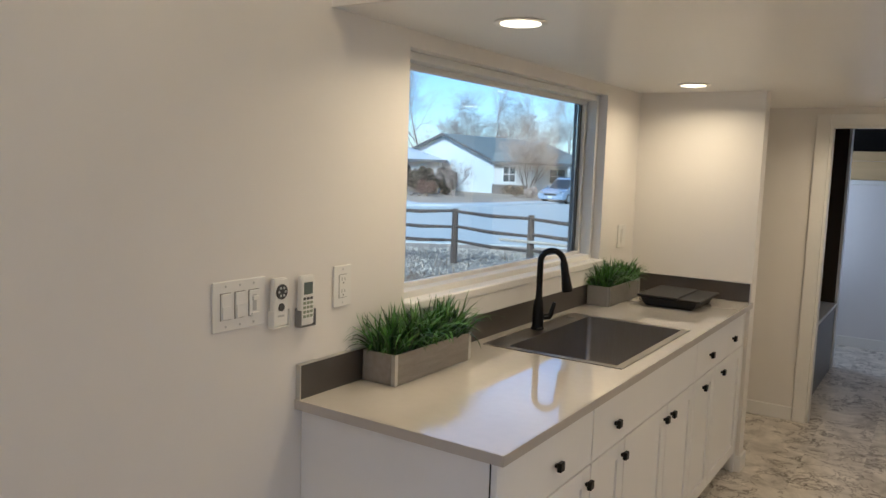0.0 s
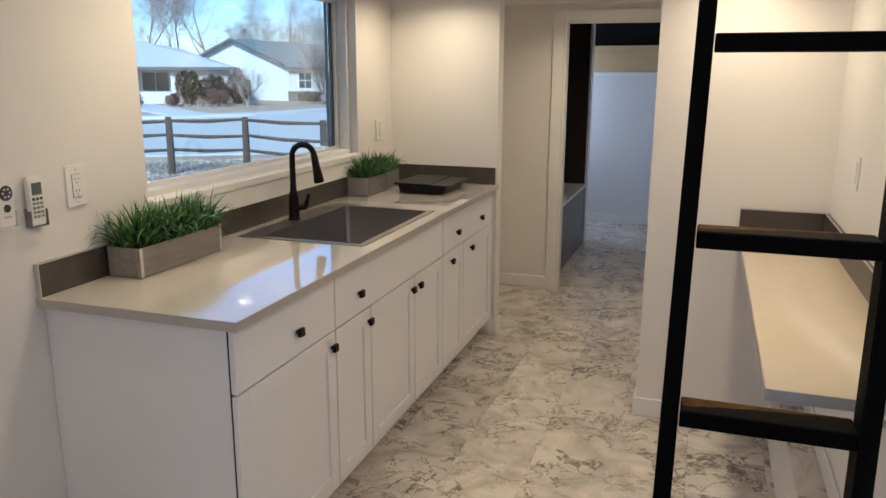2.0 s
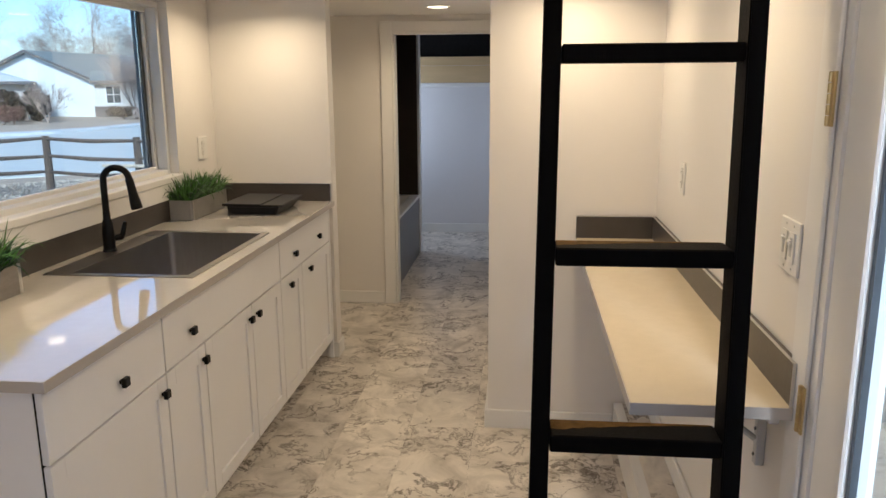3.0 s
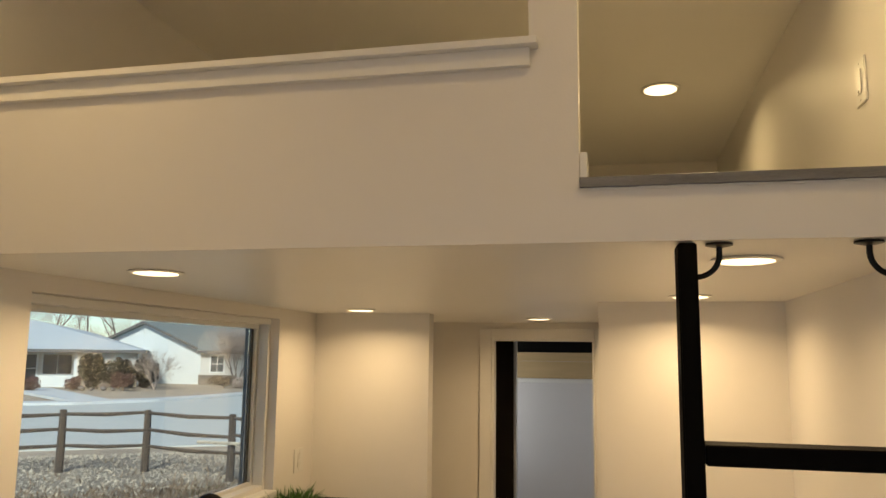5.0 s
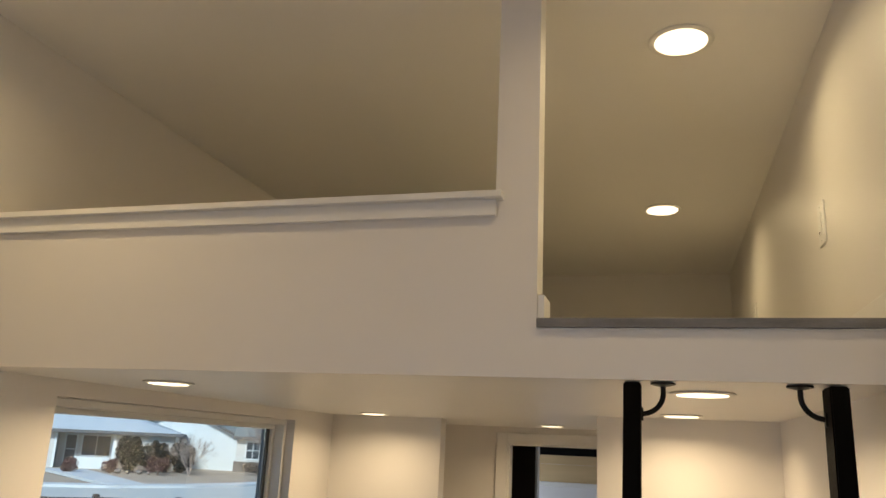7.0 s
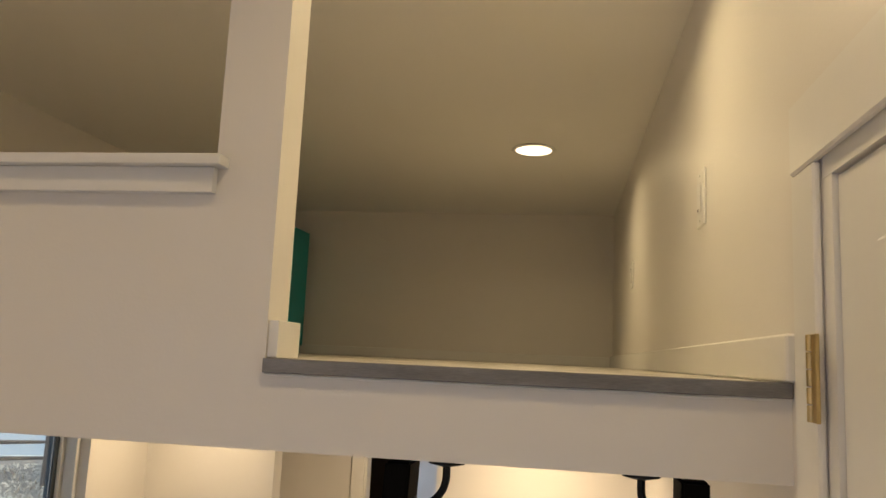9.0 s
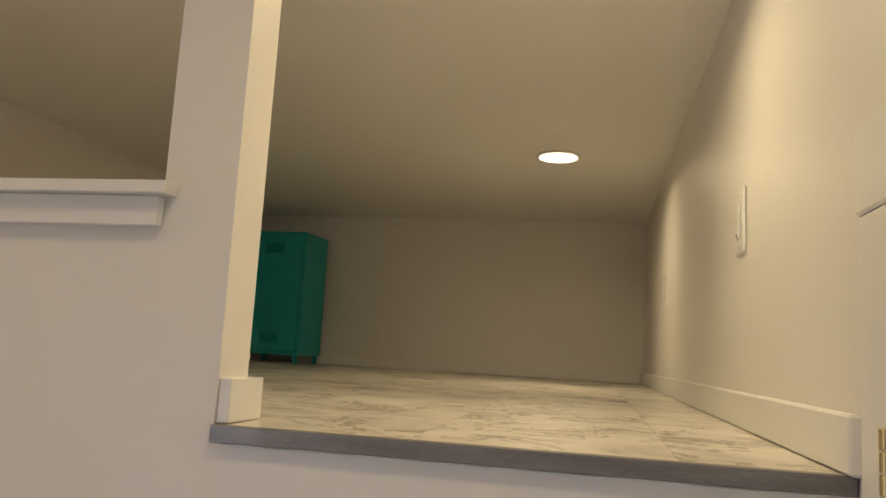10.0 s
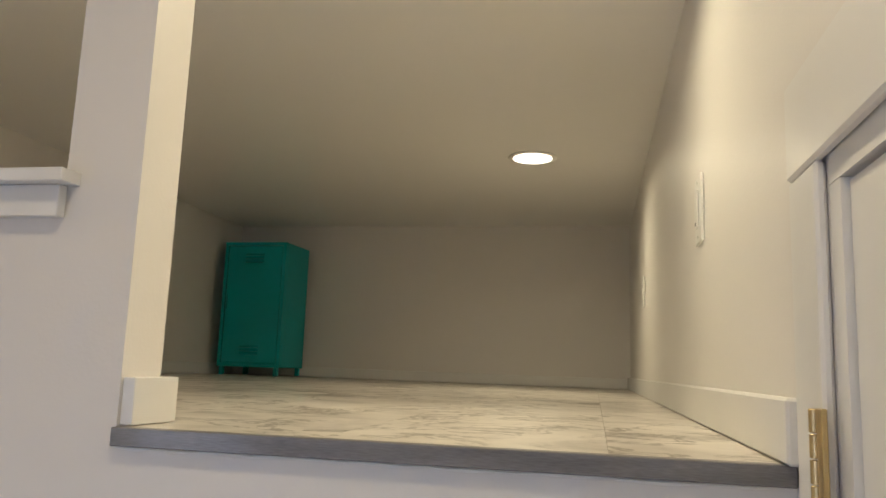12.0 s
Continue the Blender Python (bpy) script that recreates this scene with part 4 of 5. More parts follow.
structure("wheel_box", box(2.175, W - 0.0005, 0.0, 1.684, 0.0, 0.145), "marble", "low vinyl-covered wheel box along the wall")
structure("trim_wheel_box", boxes((2.160, 2.1745, 0.0, 1.684, 0.0, 0.1475), (2.1748, 2.20, 0.0, 1.684, 0.1455, 0.148)), "trim", "white corner trim of the wheel box")

# ---- ladder ----
LX0, LX1, LW = 1.774, 2.208, 0.036
ld = thing("ladder", (2.0, -0.1, 0), "black stained wooden loft ladder with bare worn rung tops", "ladder")
def lad(z):
    return LAD0 + (LAD1 - LAD0) * z / 2.03
def left(z):
    return LX0 - 0.014 * (2.03 - z)
def right(z):
    return LX1 - 0.036 * (2.03 - z)


for foot, head in ((left(0), left(2.026)), (right(0) - LW, right(2.026) - LW)):
    bm = bmesh.new()
    vs = [bm.verts.new(p) for z, x in ((0.0, foot), (2.026, head)) for p in ((x, lad(z), z), (x + LW, lad(z), z), (x + LW, lad(z) + LDEP, z), (x, lad(z) + LDEP, z))]
    for q in ((0, 1, 2, 3), (4, 7, 6, 5), (0, 4, 5, 1), (1, 5, 6, 2), (2, 6, 7, 3), (3, 7, 4, 0)):
        bm.faces.new([vs[i] for i in q])
    bmesh.ops.bevel(bm, geom=list(bm.edges), offset=0.003, segments=2, affect="EDGES")
    part("rail", bm, "ladder", ld)
for z in RUNGS:
    y = lad(z)
    rg = part("rung", box(left(z) + LW + 0.0015, right(z) - LW - 0.002, y + 0.001, y + LDEP - 0.002, z - 0.037, z, 0.003), "ladder", ld)
    if 0.7 < z < 1.4:
        bm = bmesh.new()
        rr = random.Random(int(z * 100))
        n, x0, x1 = 22, left(z) + LW + 0.004, right(z) - LW - 0.010
        back = [bm.verts.new((x0 + (x1 - x0) * k / n, y + LDEP - 0.004, z + 0.0005)) for k in range(n + 1)]
        edge = [bm.verts.new((x0 + (x1 - x0) * k / n, y + LDEP - 0.010 - 0.046 * (1 - k / n) ** 1.6 * rr.uniform(0.8, 1.0), z + 0.0005)) for k in range(n + 1)]
        for k in range(n):
            bm.faces.new((edge[k], edge[k + 1], back[k + 1], back[k]))
        part("worn_patch", bm, "worn", rg, "bare worn brown wood")
for x, s in ((left(1.97) + LW, 1), (right(1.97) - LW, -1)):
    y = lad(1.99) + 0.045
    curve = [(x + s * 0.046, y, 2.024), (x + s * 0.046, y, 2.006)] + [(x + s * 0.046 * math.cos(radians(9 * k)), y, 2.006 - 0.044 * math.sin(radians(9 * k))) for k in range(1, 11)]
    h = part("hook", tube(curve, 0.0056, 12), "black", ld, "curved black iron brace", smooth=True)
    part("flange", lathe([(0.026, -0.002), (0.026, -0.006), (0.010, -0.010)], (x + s * 0.046, y, H1), sides=24), "black", h, smooth=True)
    part("foot", box(min(x, x + s * 0.004), max(x, x + s * 0.004), y - 0.009, y + 0.009, 1.948, 1.975, 0.001), "black", h)

# ---- locker in the loft ----
lk = thing("locker", (0.28, 3.28, LOFT), "small teal enamelled metal locker with louvred door on short legs", "locker", rz=-3)
l0, l1, m0, m1, q0, q1 = 0.082, 0.455, 3.125, 3.43, LOFT + 0.046, LOFT + 0.736
part("body", box(l0, l1, m0 + 0.02, m1, q0, q1, 0.003), "teal", lk)
part("front_frame", boxes((l0, l0 + 0.018, m0, m0 + 0.0199, q0, q1), (l1 - 0.018, l1, m0, m0 + 0.0199, q0, q1), (l0 + 0.018, l1 - 0.018, m0, m0 + 0.0199, q0, q0 + 0.018), (l0 + 0.018, l1 - 0.018, m0, m0 + 0.0199, q1 - 0.018, q1)), "teal", lk)
ldoor = part("door", box(l0 + 0.023, l1 - 0.023, m0 + 0.002, m0 + 0.017, q0 + 0.023, q1 - 0.023, 0.0025), "teal", lk)
for zc in (q1 - 0.09, q0 + 0.09):
    for k in range(3):
        z = zc + (k - 1) * 0.02
        part("louvre", prism([(m0 + 0.0018, z - 0.006), (m0 - 0.010, z - 0.005), (m0 + 0.0018, z + 0.007)], (l0 + l1) / 2 - 0.055, (l0 + l1) / 2 + 0.055, axis="x"), "teal", ldoor)
part("handle", box(l0 + 0.028, l0 + 0.036, m0 - 0.008, m0 + 0.0018, (q0 + q1) / 2 - 0.03, (q0 + q1) / 2 + 0.05, 0.002), "teal", ldoor)
for x in (l0 + 0.012, l1 - 0.034):
    for y in (m0 + 0.005, m1 - 0.03):
        part("leg", box(x, x + 0.022, y, y + 0.022, LOFT + 0.002, q0 - 0.0005, 0.001), "teal", lk)

# ---- outside ----
G = -0.70
O2, DD, RR = Vector((1.66, -1.755, 0)), Vector((-0.545, 0.838, 0)), Vector((0.838, 0.545, 0))


def at(u, d, z=G):
    p = O2 + RR * u + DD * d
    return (p.x, p.y, z)


ANG = math.degrees(math.atan2(RR.y, RR.x))


def sheet(name, quad, z, mat, label, thick=0.05):
    bm = bmesh.new()
    top = [bm.verts.new(at(u, d, z)) for u, d in quad]
    bot = [bm.verts.new(at(u, d, z - thick)) for u, d in quad]
    bm.faces.new(top)
    bm.faces.new(bot[::-1])
    for i in range(len(quad)):
        j = (i + 1) % len(quad)
        bm.faces.new((top[i], bot[i], bot[j], top[j]))
    return structure(name, bm, mat, label)


bm = bmesh.new()
for q in [((-900, -900), (900, -900), (900, 900), (-900, 900))]:
    vs = [bm.verts.new((x, y, G - 0.06)) for x, y in q]
    bm.faces.new(vs)
structure("ground", bm, "lawn", "flat dormant brown winter lawn")
sheet("gravel_bed", ((-40, 3), (40, 3), (40, 19.5), (2.5, 20.6), (-40, 22.0)), G, "gravel", "pale gravel and dry debris along the fence")
sheet("road", ((-80, 22.6), (1, 22.6), (80, 16), (80, 62), (12, 55), (6.5, 48.5), (3, 44.4), (0.4, 42.0), (-3.4, 40.2), (-80, 36)), G - 0.02, "road", "pale concrete road")
sheet("kerb", ((-80, 36), (-3.4, 40.2), (0.4, 42.0), (3, 44.4), (6.5, 48.5), (12, 55), (11.6, 57.0), (6.2, 50.3), (2.8, 46.0), (0.2, 43.6), (-3.5, 41.7), (-80, 37.4)), G + 0.10, "concrete", "light concrete kerb and pavement", 0.16)
sheet("driveway", ((-3.6, 41.6), (-1.9, 42.4), (-6.2, 56), (-9.0, 56)), G + 0.11, "concrete", "light concrete path to the porch", 0.14)

# split rail fence
fence = thing("fence", at(0, 18, G), "weathered three-rail split wooden fence", "fence")
POSTS = [(-6.4, 18.5), (-4.8, 18.4), (-3.2, 18.3), (-1.62, 18.2), (0.04, 17.85), (1.62, 16.1), (3.2, 14.6), (4.8, 13.2)]
rng = random.Random(4)
for u_, d_ in POSTS:
    x, y, _ = at(u_, d_)
    part("post", tube([(x, y, G - 0.1), (x + 0.01, y, G + 0.6), (x, y + 0.01, 0.60 + rng.uniform(-0.03, 0.02))], [0.085, 0.08, 0.07], 6), "fence", fence)
for z in (0.50, 0.17, -0.155):
    for (u0, d0), (u1, d1) in zip(POSTS, POSTS[1:]):
        p, q = Vector(at(u0, d0, z + rng.uniform(-0.02, 0.02))), Vector(at(u1, d1, z + rng.uniform(-0.03, 0.03)))
        m = (p + q) / 2 + Vector((0, 0, -0.03))
        part("rail", tube([p, m, q], [0.035, 0.045, 0.032], 6), "fence", fence)
part("loose_rail", tube([at(1.0, 16.4, 0.04), at(2.6, 15.3, 0.03)], 0.035, 6), "stone", fence, "pale fallen rail leaning on the fence")

# gravel stones and dry weeds
bm = bmesh.new()
verts, faces = [], []
rng = random.Random(11)
for _ in range(26000):
    u_, d_ = rng.uniform(-9, 8), 4 + 17 * rng.random() ** 0.7
    if rng.random() < 0.75 * math.exp(-((d_ - 14.6 - 0.4 * math.sin(u_ * 1.3)) / 0.9) ** 2):
        continue
    s = rng.uniform(0.015, 0.045) * (1.0 if rng.random() < 0.95 else 1.6)
    x, y, z = at(u_, d_, G)
    i = len(verts)
    for k in range(4):
        an = k * 1.57 + rng.random()
        verts.append((x + s * math.cos(an), y + s * math.sin(an) * rng.uniform(0.6, 1.2), z - 0.01))
    verts.append((x + rng.uniform(-0.3, 0.3) * s, y, z + s * rng.uniform(0.4, 0.9)))
    faces += [(i, i + 1, i + 4), (i + 1, i + 2, i + 4), (i + 2, i + 3, i + 4), (i + 3, i, i + 4)]
me = bpy.data.meshes.new("gravel")
me.from_pydata(verts, [], faces)
me.materials.append(M["stone"])
tagged(new("gravel", me), "scattered pale gravel stones", "gravel", kind="stuff")
verts, faces = [], []
for _ in range(8000):
    u_ = rng.uniform(-9, 8)
    d_ = 14.6 + 0.4 * math.sin(u_ * 1.3) + rng.gauss(0, 0.7) if rng.random() < 0.7 else rng.uniform(6, 20)
    x, y, z = at(u_, d_, G)
    h, an = rng.uniform(0.03, 0.16), rng.uniform(0, 6.28)
    w = rng.uniform(0.006, 0.014)
    dx, dy = math.cos(an) * h * 0.6, math.sin(an) * h * 0.6
    i = len(verts)
    verts += [(x - w, y - w, z), (x + w, y + w, z), (x + dx, y + dy, z + h)]
    faces.append((i, i + 1, i + 2))
me = bpy.data.meshes.new("dry_weeds")
me.from_pydata(verts, [], faces)
me.materials.append(M["brush"])
tagged(new("dry_weeds", me), "dry brown weeds and litter", "weeds", kind="stuff")


# houses
def hwindow(parent, x0, x1, z0, z1, y, nx=1, nz=1, normal=-1):
    """A window with frame, bars and panes on a wall at y whose outside is -y, in the house's own axes."""
    w = part("window", boxes((x0 - 0.09, x0, y - 0.05, y - 0.002, z0 - 0.09, z1 + 0.09), (x1, x1 + 0.09, y - 0.05, y - 0.002, z0 - 0.09, z1 + 0.09), (x0, x1, y - 0.05, y - 0.002, z0 - 0.09, z0), (x0, x1, y - 0.05, y - 0.002, z1, z1 + 0.09)), "siding", parent, local=True)
    dx, dz = (x1 - x0) / nx, (z1 - z0) / nz
    for i in range(nx):
        for k in range(nz):
            part("pane", box(x0 + i * dx + 0.03, x0 + (i + 1) * dx - 0.03, y - 0.02, y - 0.01, z0 + k * dz + 0.03, z0 + (k + 1) * dz - 0.03), "hglass", w, local=True)
    bars = bmesh.new()
    for i in range(1, nx):
        box(x0 + i * dx - 0.03, x0 + i * dx + 0.03, y - 0.04, y - 0.005, z0, z1, bm=bars)
    for k in range(1, nz):
        box(x0, x1, y - 0.041, y - 0.006, z0 + k * dz - 0.03, z0 + k * dz + 0.03, bm=bars)
    if nx > 1 or nz > 1:
        part("glazing_bar", bars, "siding", w, local=True)
    else:
        bars.free()
    return w


def boards(parent, x0, x1, z0, z1, y, mat, step=0.2, axis="y"):
    bm = bmesh.new()
    z = z0
    while z < z1 - 0.02:
        t = min(z + step, z1)
        if axis == "y":
            box(x0, x1, y - 0.02 - 0.004 * (int(z * 10) % 2), y, z, t - 0.012, bm=bm)
        z = t
    return part("siding", bm, mat, parent, local=True)


# gable house: local x along the gable wall, y away, origin at the near corner; turned by 40 degrees
hc = at(3.75, 64.5)
GR = thing("house", hc, "single-storey white sided house with grey shingle gable roof and stone wainscot", "house", rz=ANG - 38)
EV, PK, GW, GL = 2.55, 4.75, 11.2, 16.0
part("wall", prism([(-GW, -0.3), (0, -0.3), (0, EV), (-GW / 2, PK), (-GW, EV)], 0.0, GL), "siding", GR, local=True)
bm = bmesh.new()
th = 0.16
for a_, b_ in (((-GW / 2, PK + 0.02), (0.55, EV - 0.20)), ((-GW / 2, PK + 0.02), (-GW - 0.55, EV - 0.20))):
    prism([a_, b_, (b_[0], b_[1] + th), (a_[0], a_[1] + th)], -0.5, GL + 0.5, bm)
part("roof", bm, "roofgrey", GR, local=True)
bm = bmesh.new()
for sgn in (1, -1):
    x1 = 0.57 if sgn > 0 else -GW - 0.57
    prism([(-GW / 2, PK), (x1, EV - 0.22), (x1, EV - 0.02), (-GW / 2, PK + 0.2)], -0.56, -0.505, bm)
part("fascia", bm, "fascia", GR, local=True)
bm = bmesh.new()
for k in range(27):
    z = -0.1 + 0.18 * k
    hw = GW / 2 if z < EV else max(0, (PK - z) / (PK - EV) * GW / 2)
    if hw > 0.3:
        box(-GW / 2 - hw + 0.02, -GW / 2 + hw - 0.02, -0.022, -0.001, z, z + 0.165, bm=bm)
part("siding", bm, "siding", GR, local=True)

# front wing of the gable house, seen beside the gable, with its window and stone
FW = thing("house", at(3.5, 63.8), "white house front with a four-light window, ledge stone and porch post", "house front", rz=ANG - 6)
part("wall", box(0.0, 3.0, 0.0, 0.3, -0.3, 2.5), "siding2", FW, local=True)
part("roof", prism([(-0.4, 2.45), (2.5, 3.2), (2.5, 3.35), (-0.4, 2.6)], -0.3, 14.0, axis="x"), "roofgrey", FW, local=True)
part("fascia", box(-0.3, 14.0, -0.46, -0.41, 2.38, 2.62), "fascia", FW, local=True)
hwindow(FW, 0.75, 1.75, 0.95, 2.2, -0.001, 2, 2)
sto = part("stone_wainscot", box(-0.1, 2.3, -0.25, -0.08, -0.3, 0.72), "ledge", FW, "brown stacked ledge stone", local=True)
rng = random.Random(5)
for r in range(7):
    x = -0.12
    while x < 2.2:
        w_ = rng.uniform(0.25, 0.55)
        part("stone", box(x, min(x + w_ - 0.02, 2.32), -0.29 - rng.uniform(0, 0.05), -0.2, -0.28 + r * 0.142, -0.15 + r * 0.142, 0.0), "ledge", sto, local=True)
        x += w_
part("stone_cap", box(-0.15, 2.38, -0.36, -0.081, 0.721, 0.80), "siding2", sto, local=True)
part("wall_recess", box(3.0, 13.0, 1.6, 1.8, -0.3, 2.9), "siding", FW, local=True)
for x in (3.05, 6.0, 9.0):
    part("porch_post", box(x, x + 0.16, -0.2, -0.04, -0.3, 2.44), "siding", FW, local=True)
hwindow(FW, 4.6, 5.9, 0.9, 2.1, 1.598, 2, 2)

# hip-roofed house
HL = thing("house", at(-1.05, 60.5), "single-storey cream house with pale hip roof and a recessed porch", "house", rz=ANG - 1)
part("wall", boxes((-4.0, 0, 0, 8, -0.3, 2.55), (-8.0, -4.0, 1.6, 8, -0.3, 2.55), (-11.5, -8.0, 0, 8, -0.3, 2.55), (-20, -11.5, 0.6, 8, -0.3, 2.55)), "siding2", HL, local=True)
bm = bmesh.new()
ex0, ex1, ey0, ey1, ez, rz_ = -20.5, 0.5, -0.6, 8.6, 2.55, 4.7
v = [bm.verts.new(p) for p in ((ex0, ey0, ez), (ex1, ey0, ez), (ex1, ey1, ez), (ex0, ey1, ez), (ex0 + 8, 4, rz_), (ex1 - 4.3, 4, rz_ - 0.75), (-7.5, 4, rz_))]
for q in ((0, 1, 5, 6, 4), (1, 2, 5), (2, 3, 4, 6, 5), (3, 0, 4), (3, 2, 1, 0)):
    bm.faces.new([v[i] for i in q])
part("roof", bm, "roofpale", HL, local=True)
part("fascia", boxes((ex0, ex1, ey0 - 0.05, ey0 - 0.002, 2.36, 2.58), (ex1 + 0.002, ex1 + 0.05, ey0, ey1, 2.36, 2.58)), "fascia", HL, local=True)
hwindow(HL, -3.3, -2.7, 1.55, 2.15, -0.001)
hwindow(HL, -1.5, -1.1, 1.55, 2.1, -0.001)
hwindow(HL, -7.5, -6.8, 0.2, 2.2, 1.598, 1, 2)
hwindow(HL, -6.4, -4.5, 0.8, 2.2, 1.598, 2, 1)
hwindow(HL, -10.4, -9.4, 0.7, 2.1, -0.001, 1, 2)
part("porch_post", box(-4.2, -4.0, 0.0, 0.2, -0.3, 2.5), "siding", HL, local=True)
part("porch_post", box(-8.0, -7.85, 0.0, 0.2, -0.3, 2.5), "siding", HL, local=True)
part("porch_rail", box(-6.6, -4.21, 0.02, 0.12, -0.2, 0.75), "siding", HL, local=True)
part("stone_wainscot", box(-4.0, 0.0, -0.12, -0.002, -0.3, 0.6), "ledge", HL, local=True)
boards(HL, -4.0, 0.0, 0.62, 2.36, -0.0005, "siding2", 0.2)


# bare trees
def tree(name, base, height, seed, label, mat="bark", twig="twig", spread=0.5, levels=6, trunk=0.16, stems=1, first=0.25, droop=0.0):
    rng = random.Random(seed)
    t = thing(name, base, label, "tree")
    V = {"t": [[], []], "c": [[], []]}

    def seg(p, q, r0, r1, key, sides):
        verts, faces = V[key]
        d = (q - p).normalized()
        a = d.orthogonal().normalized()
        b = d.cross(a)
        i = len(verts)
        for pt, r in ((p, r0), (q, r1)):
            for k in range(sides):
                an = 2 * math.pi * k / sides
                verts.append(tuple(pt + a * (r * math.cos(an)) + b * (r * math.sin(an))))
        for k in range(sides):
            faces.append((i + k, i + (k + 1) % sides, i + sides + (k + 1) % sides, i + sides + k))

    def grow(p, d, length, r, lev):
        n = 3 if lev < 4 else 2
        for i in range(n):
            d = (d + Vector([rng.gauss(0, 0.10 + 0.03 * lev) for _ in range(3)]) + Vector((0, 0, 0.06 - droop * lev))).normalized()
            q = p + d * (length / n)
            r2 = max(r * (0.86 if lev < levels else 0.6), 0.0038)
            seg(p, q, r, r2, "t" if lev < 2 else "c", 6 if lev < 2 else 3)
            p, r = q, r2
            if lev < levels and i > 0 - (lev > 0):
                for _ in range(1 if lev < 2 else rng.choice((1, 1, 2))):
                    side = Vector([rng.gauss(0, 1) for _ in range(3)])
                    side = (side - d * side.dot(d)).normalized()
                    grow(p, (d + side * rng.uniform(spread, spread * 1.9)).normalized(), length * rng.uniform(0.55, 0.8), r * rng.uniform(0.5, 0.68), lev + 1)
        if lev < levels:
            grow(p, d, length * 0.75, r * 0.8, lev + 1)

    for s in range(stems):
        an = 6.283 * s / stems + rng.random()
        d = Vector((math.cos(an) * 0.35, math.sin(an) * 0.35, 1)).normalized() if stems > 1 else Vector((0, 0, 1))
        grow(Vector((0, 0, -0.1)), d, height * first, trunk if stems == 1 else trunk * 0.6, 0)
    for key, nm, mt in (("t", "trunk", mat), ("c", "crown", twig)):
        me = bpy.data.meshes.new(nm)
        me.from_pydata(V[key][0], [], V[key][1])
        me.materials.append(M[mt])
        o = new(nm, me)
        o.parent = t
    return t


BARE = "bare winter tree with fine grey-brown twigs"
t1 = tree("tree", at(-3.6, 90), 19, 21, "tall " + BARE, trunk=0.15)
t2 = tree("tree", at(1.5, 86), 14, 23, "spreading " + BARE + " behind the gable house", spread=0.65, trunk=0.12)
t3 = tree("tree", at(4.6, 84), 16.5, 24, "rounded " + BARE + " behind the gable house", spread=0.6, trunk=0.13)
for src, u_, d_, a_, k_ in ((t1, -7.0, 94, 70, 1.0), (t1, -10.5, 90, 160, 0.95), (t2, -1.4, 95, 120, 0.75), (t3, 8.2, 88, 80, 0.92), (t2, 11.0, 84, 200, 1.0), (t3, -14, 92, 220, 1.1),
                            (t3, 0.2, 104, 300, 0.7), (t2, 6.5, 98, 40, 1.05), (t1, 14.0, 92, 250, 0.8), (t3, 2.9, 100, 150, 1.0),
                            (t3, -5.6, 104, 30, 0.62), (t2, -8.6, 103, 10, 0.7), (t3, -3.4, 108, 90, 0.6), (t2, -12.0, 104, 80, 0.75), (t3, -1.0, 110, 190, 0.55), (t2, 4.8, 108, 260, 0.8), (t3, 9.6, 105, 310, 0.8)):
    x_, y_, z_ = at(u_, d_)
    copy_thing(src, pose(x_, y_, z_, 0, 0, a_) @ Matrix.Diagonal((k_, k_, k_, 1)))
tree("tree", at(6.0, 61), 8.6, 26, "pinkish bare ornamental tree with upright fine branches", spread=0.27, stems=7, trunk=0.085, levels=5, mat="bark", twig="twigpale", first=0.2)
tree("sapling", at(0.15, 55.6), 4.4, 27, "pale thin bare sapling on the lawn", spread=0.42, levels=4, trunk=0.05, mat="twigpale", twig="twigpale", stems=5, first=0.22)


def shrub(name, base, rx, ry, h, seed, label, mat, count=1500, leaf=0.09):
    t = thing(name, base, label, "shrub")
    rng = random.Random(seed)
    lumps = [(rng.uniform(-0.6, 0.6) * rx, rng.uniform(-0.5, 0.5) * ry, rng.uniform(0.35, 0.72) * h, rng.uniform(0.35, 0.5)) for _ in range(7)]
    verts, faces = [], []
    for _ in range(count):
        lx, ly, lz, ls = rng.choice(lumps)
        v = Vector([rng.gauss(0, 1) for _ in range(3)]).normalized() * rng.uniform(0.7, 1.05)
        p = Vector((lx + v.x * rx * ls, ly + v.y * ry * ls, max(0.05, lz + v.z * h * 0.38)))
        a = Vector([rng.gauss(0, 1) for _ in range(3)]).normalized() * leaf
        b = a.orthogonal().normalized() * leaf * 0.7
        i = len(verts)
        verts += [tuple(p - a), tuple(p + b), tuple(p + a), tuple(p - b + v * 0.03)]
        faces += [(i, i + 1, i + 2), (i, i + 2, i + 3)]
    me = bpy.data.meshes.new("foliage")
    me.from_pydata(verts, [], faces)
    me.materials.append(M[mat])
    o = new("foliage", me)
    o.parent = t
    tb = tube([(0, 0, -0.1), (0.03, 0, h * 0.5)], [0.08, 0.04], 6)
    part("stem", tb, "bark", t, local=True)


shrub("shrub", at(-3.45, 57.0), 1.2, 1.0, 2.15, 1, "large rounded dark brown evergreen shrub by the house", "evergreen", 2600)
shrub("shrub", at(-2.1, 57.4), 0.95, 0.9, 2.0, 2, "large rounded dark brown evergreen shrub by the house", "evergreen", 2200)
shrub("shrub", at(-0.35, 58.6), 1.05, 1.0, 1.9, 3, "low rounded dark evergreen shrub at the gap between the houses", "evergreen", 2200)
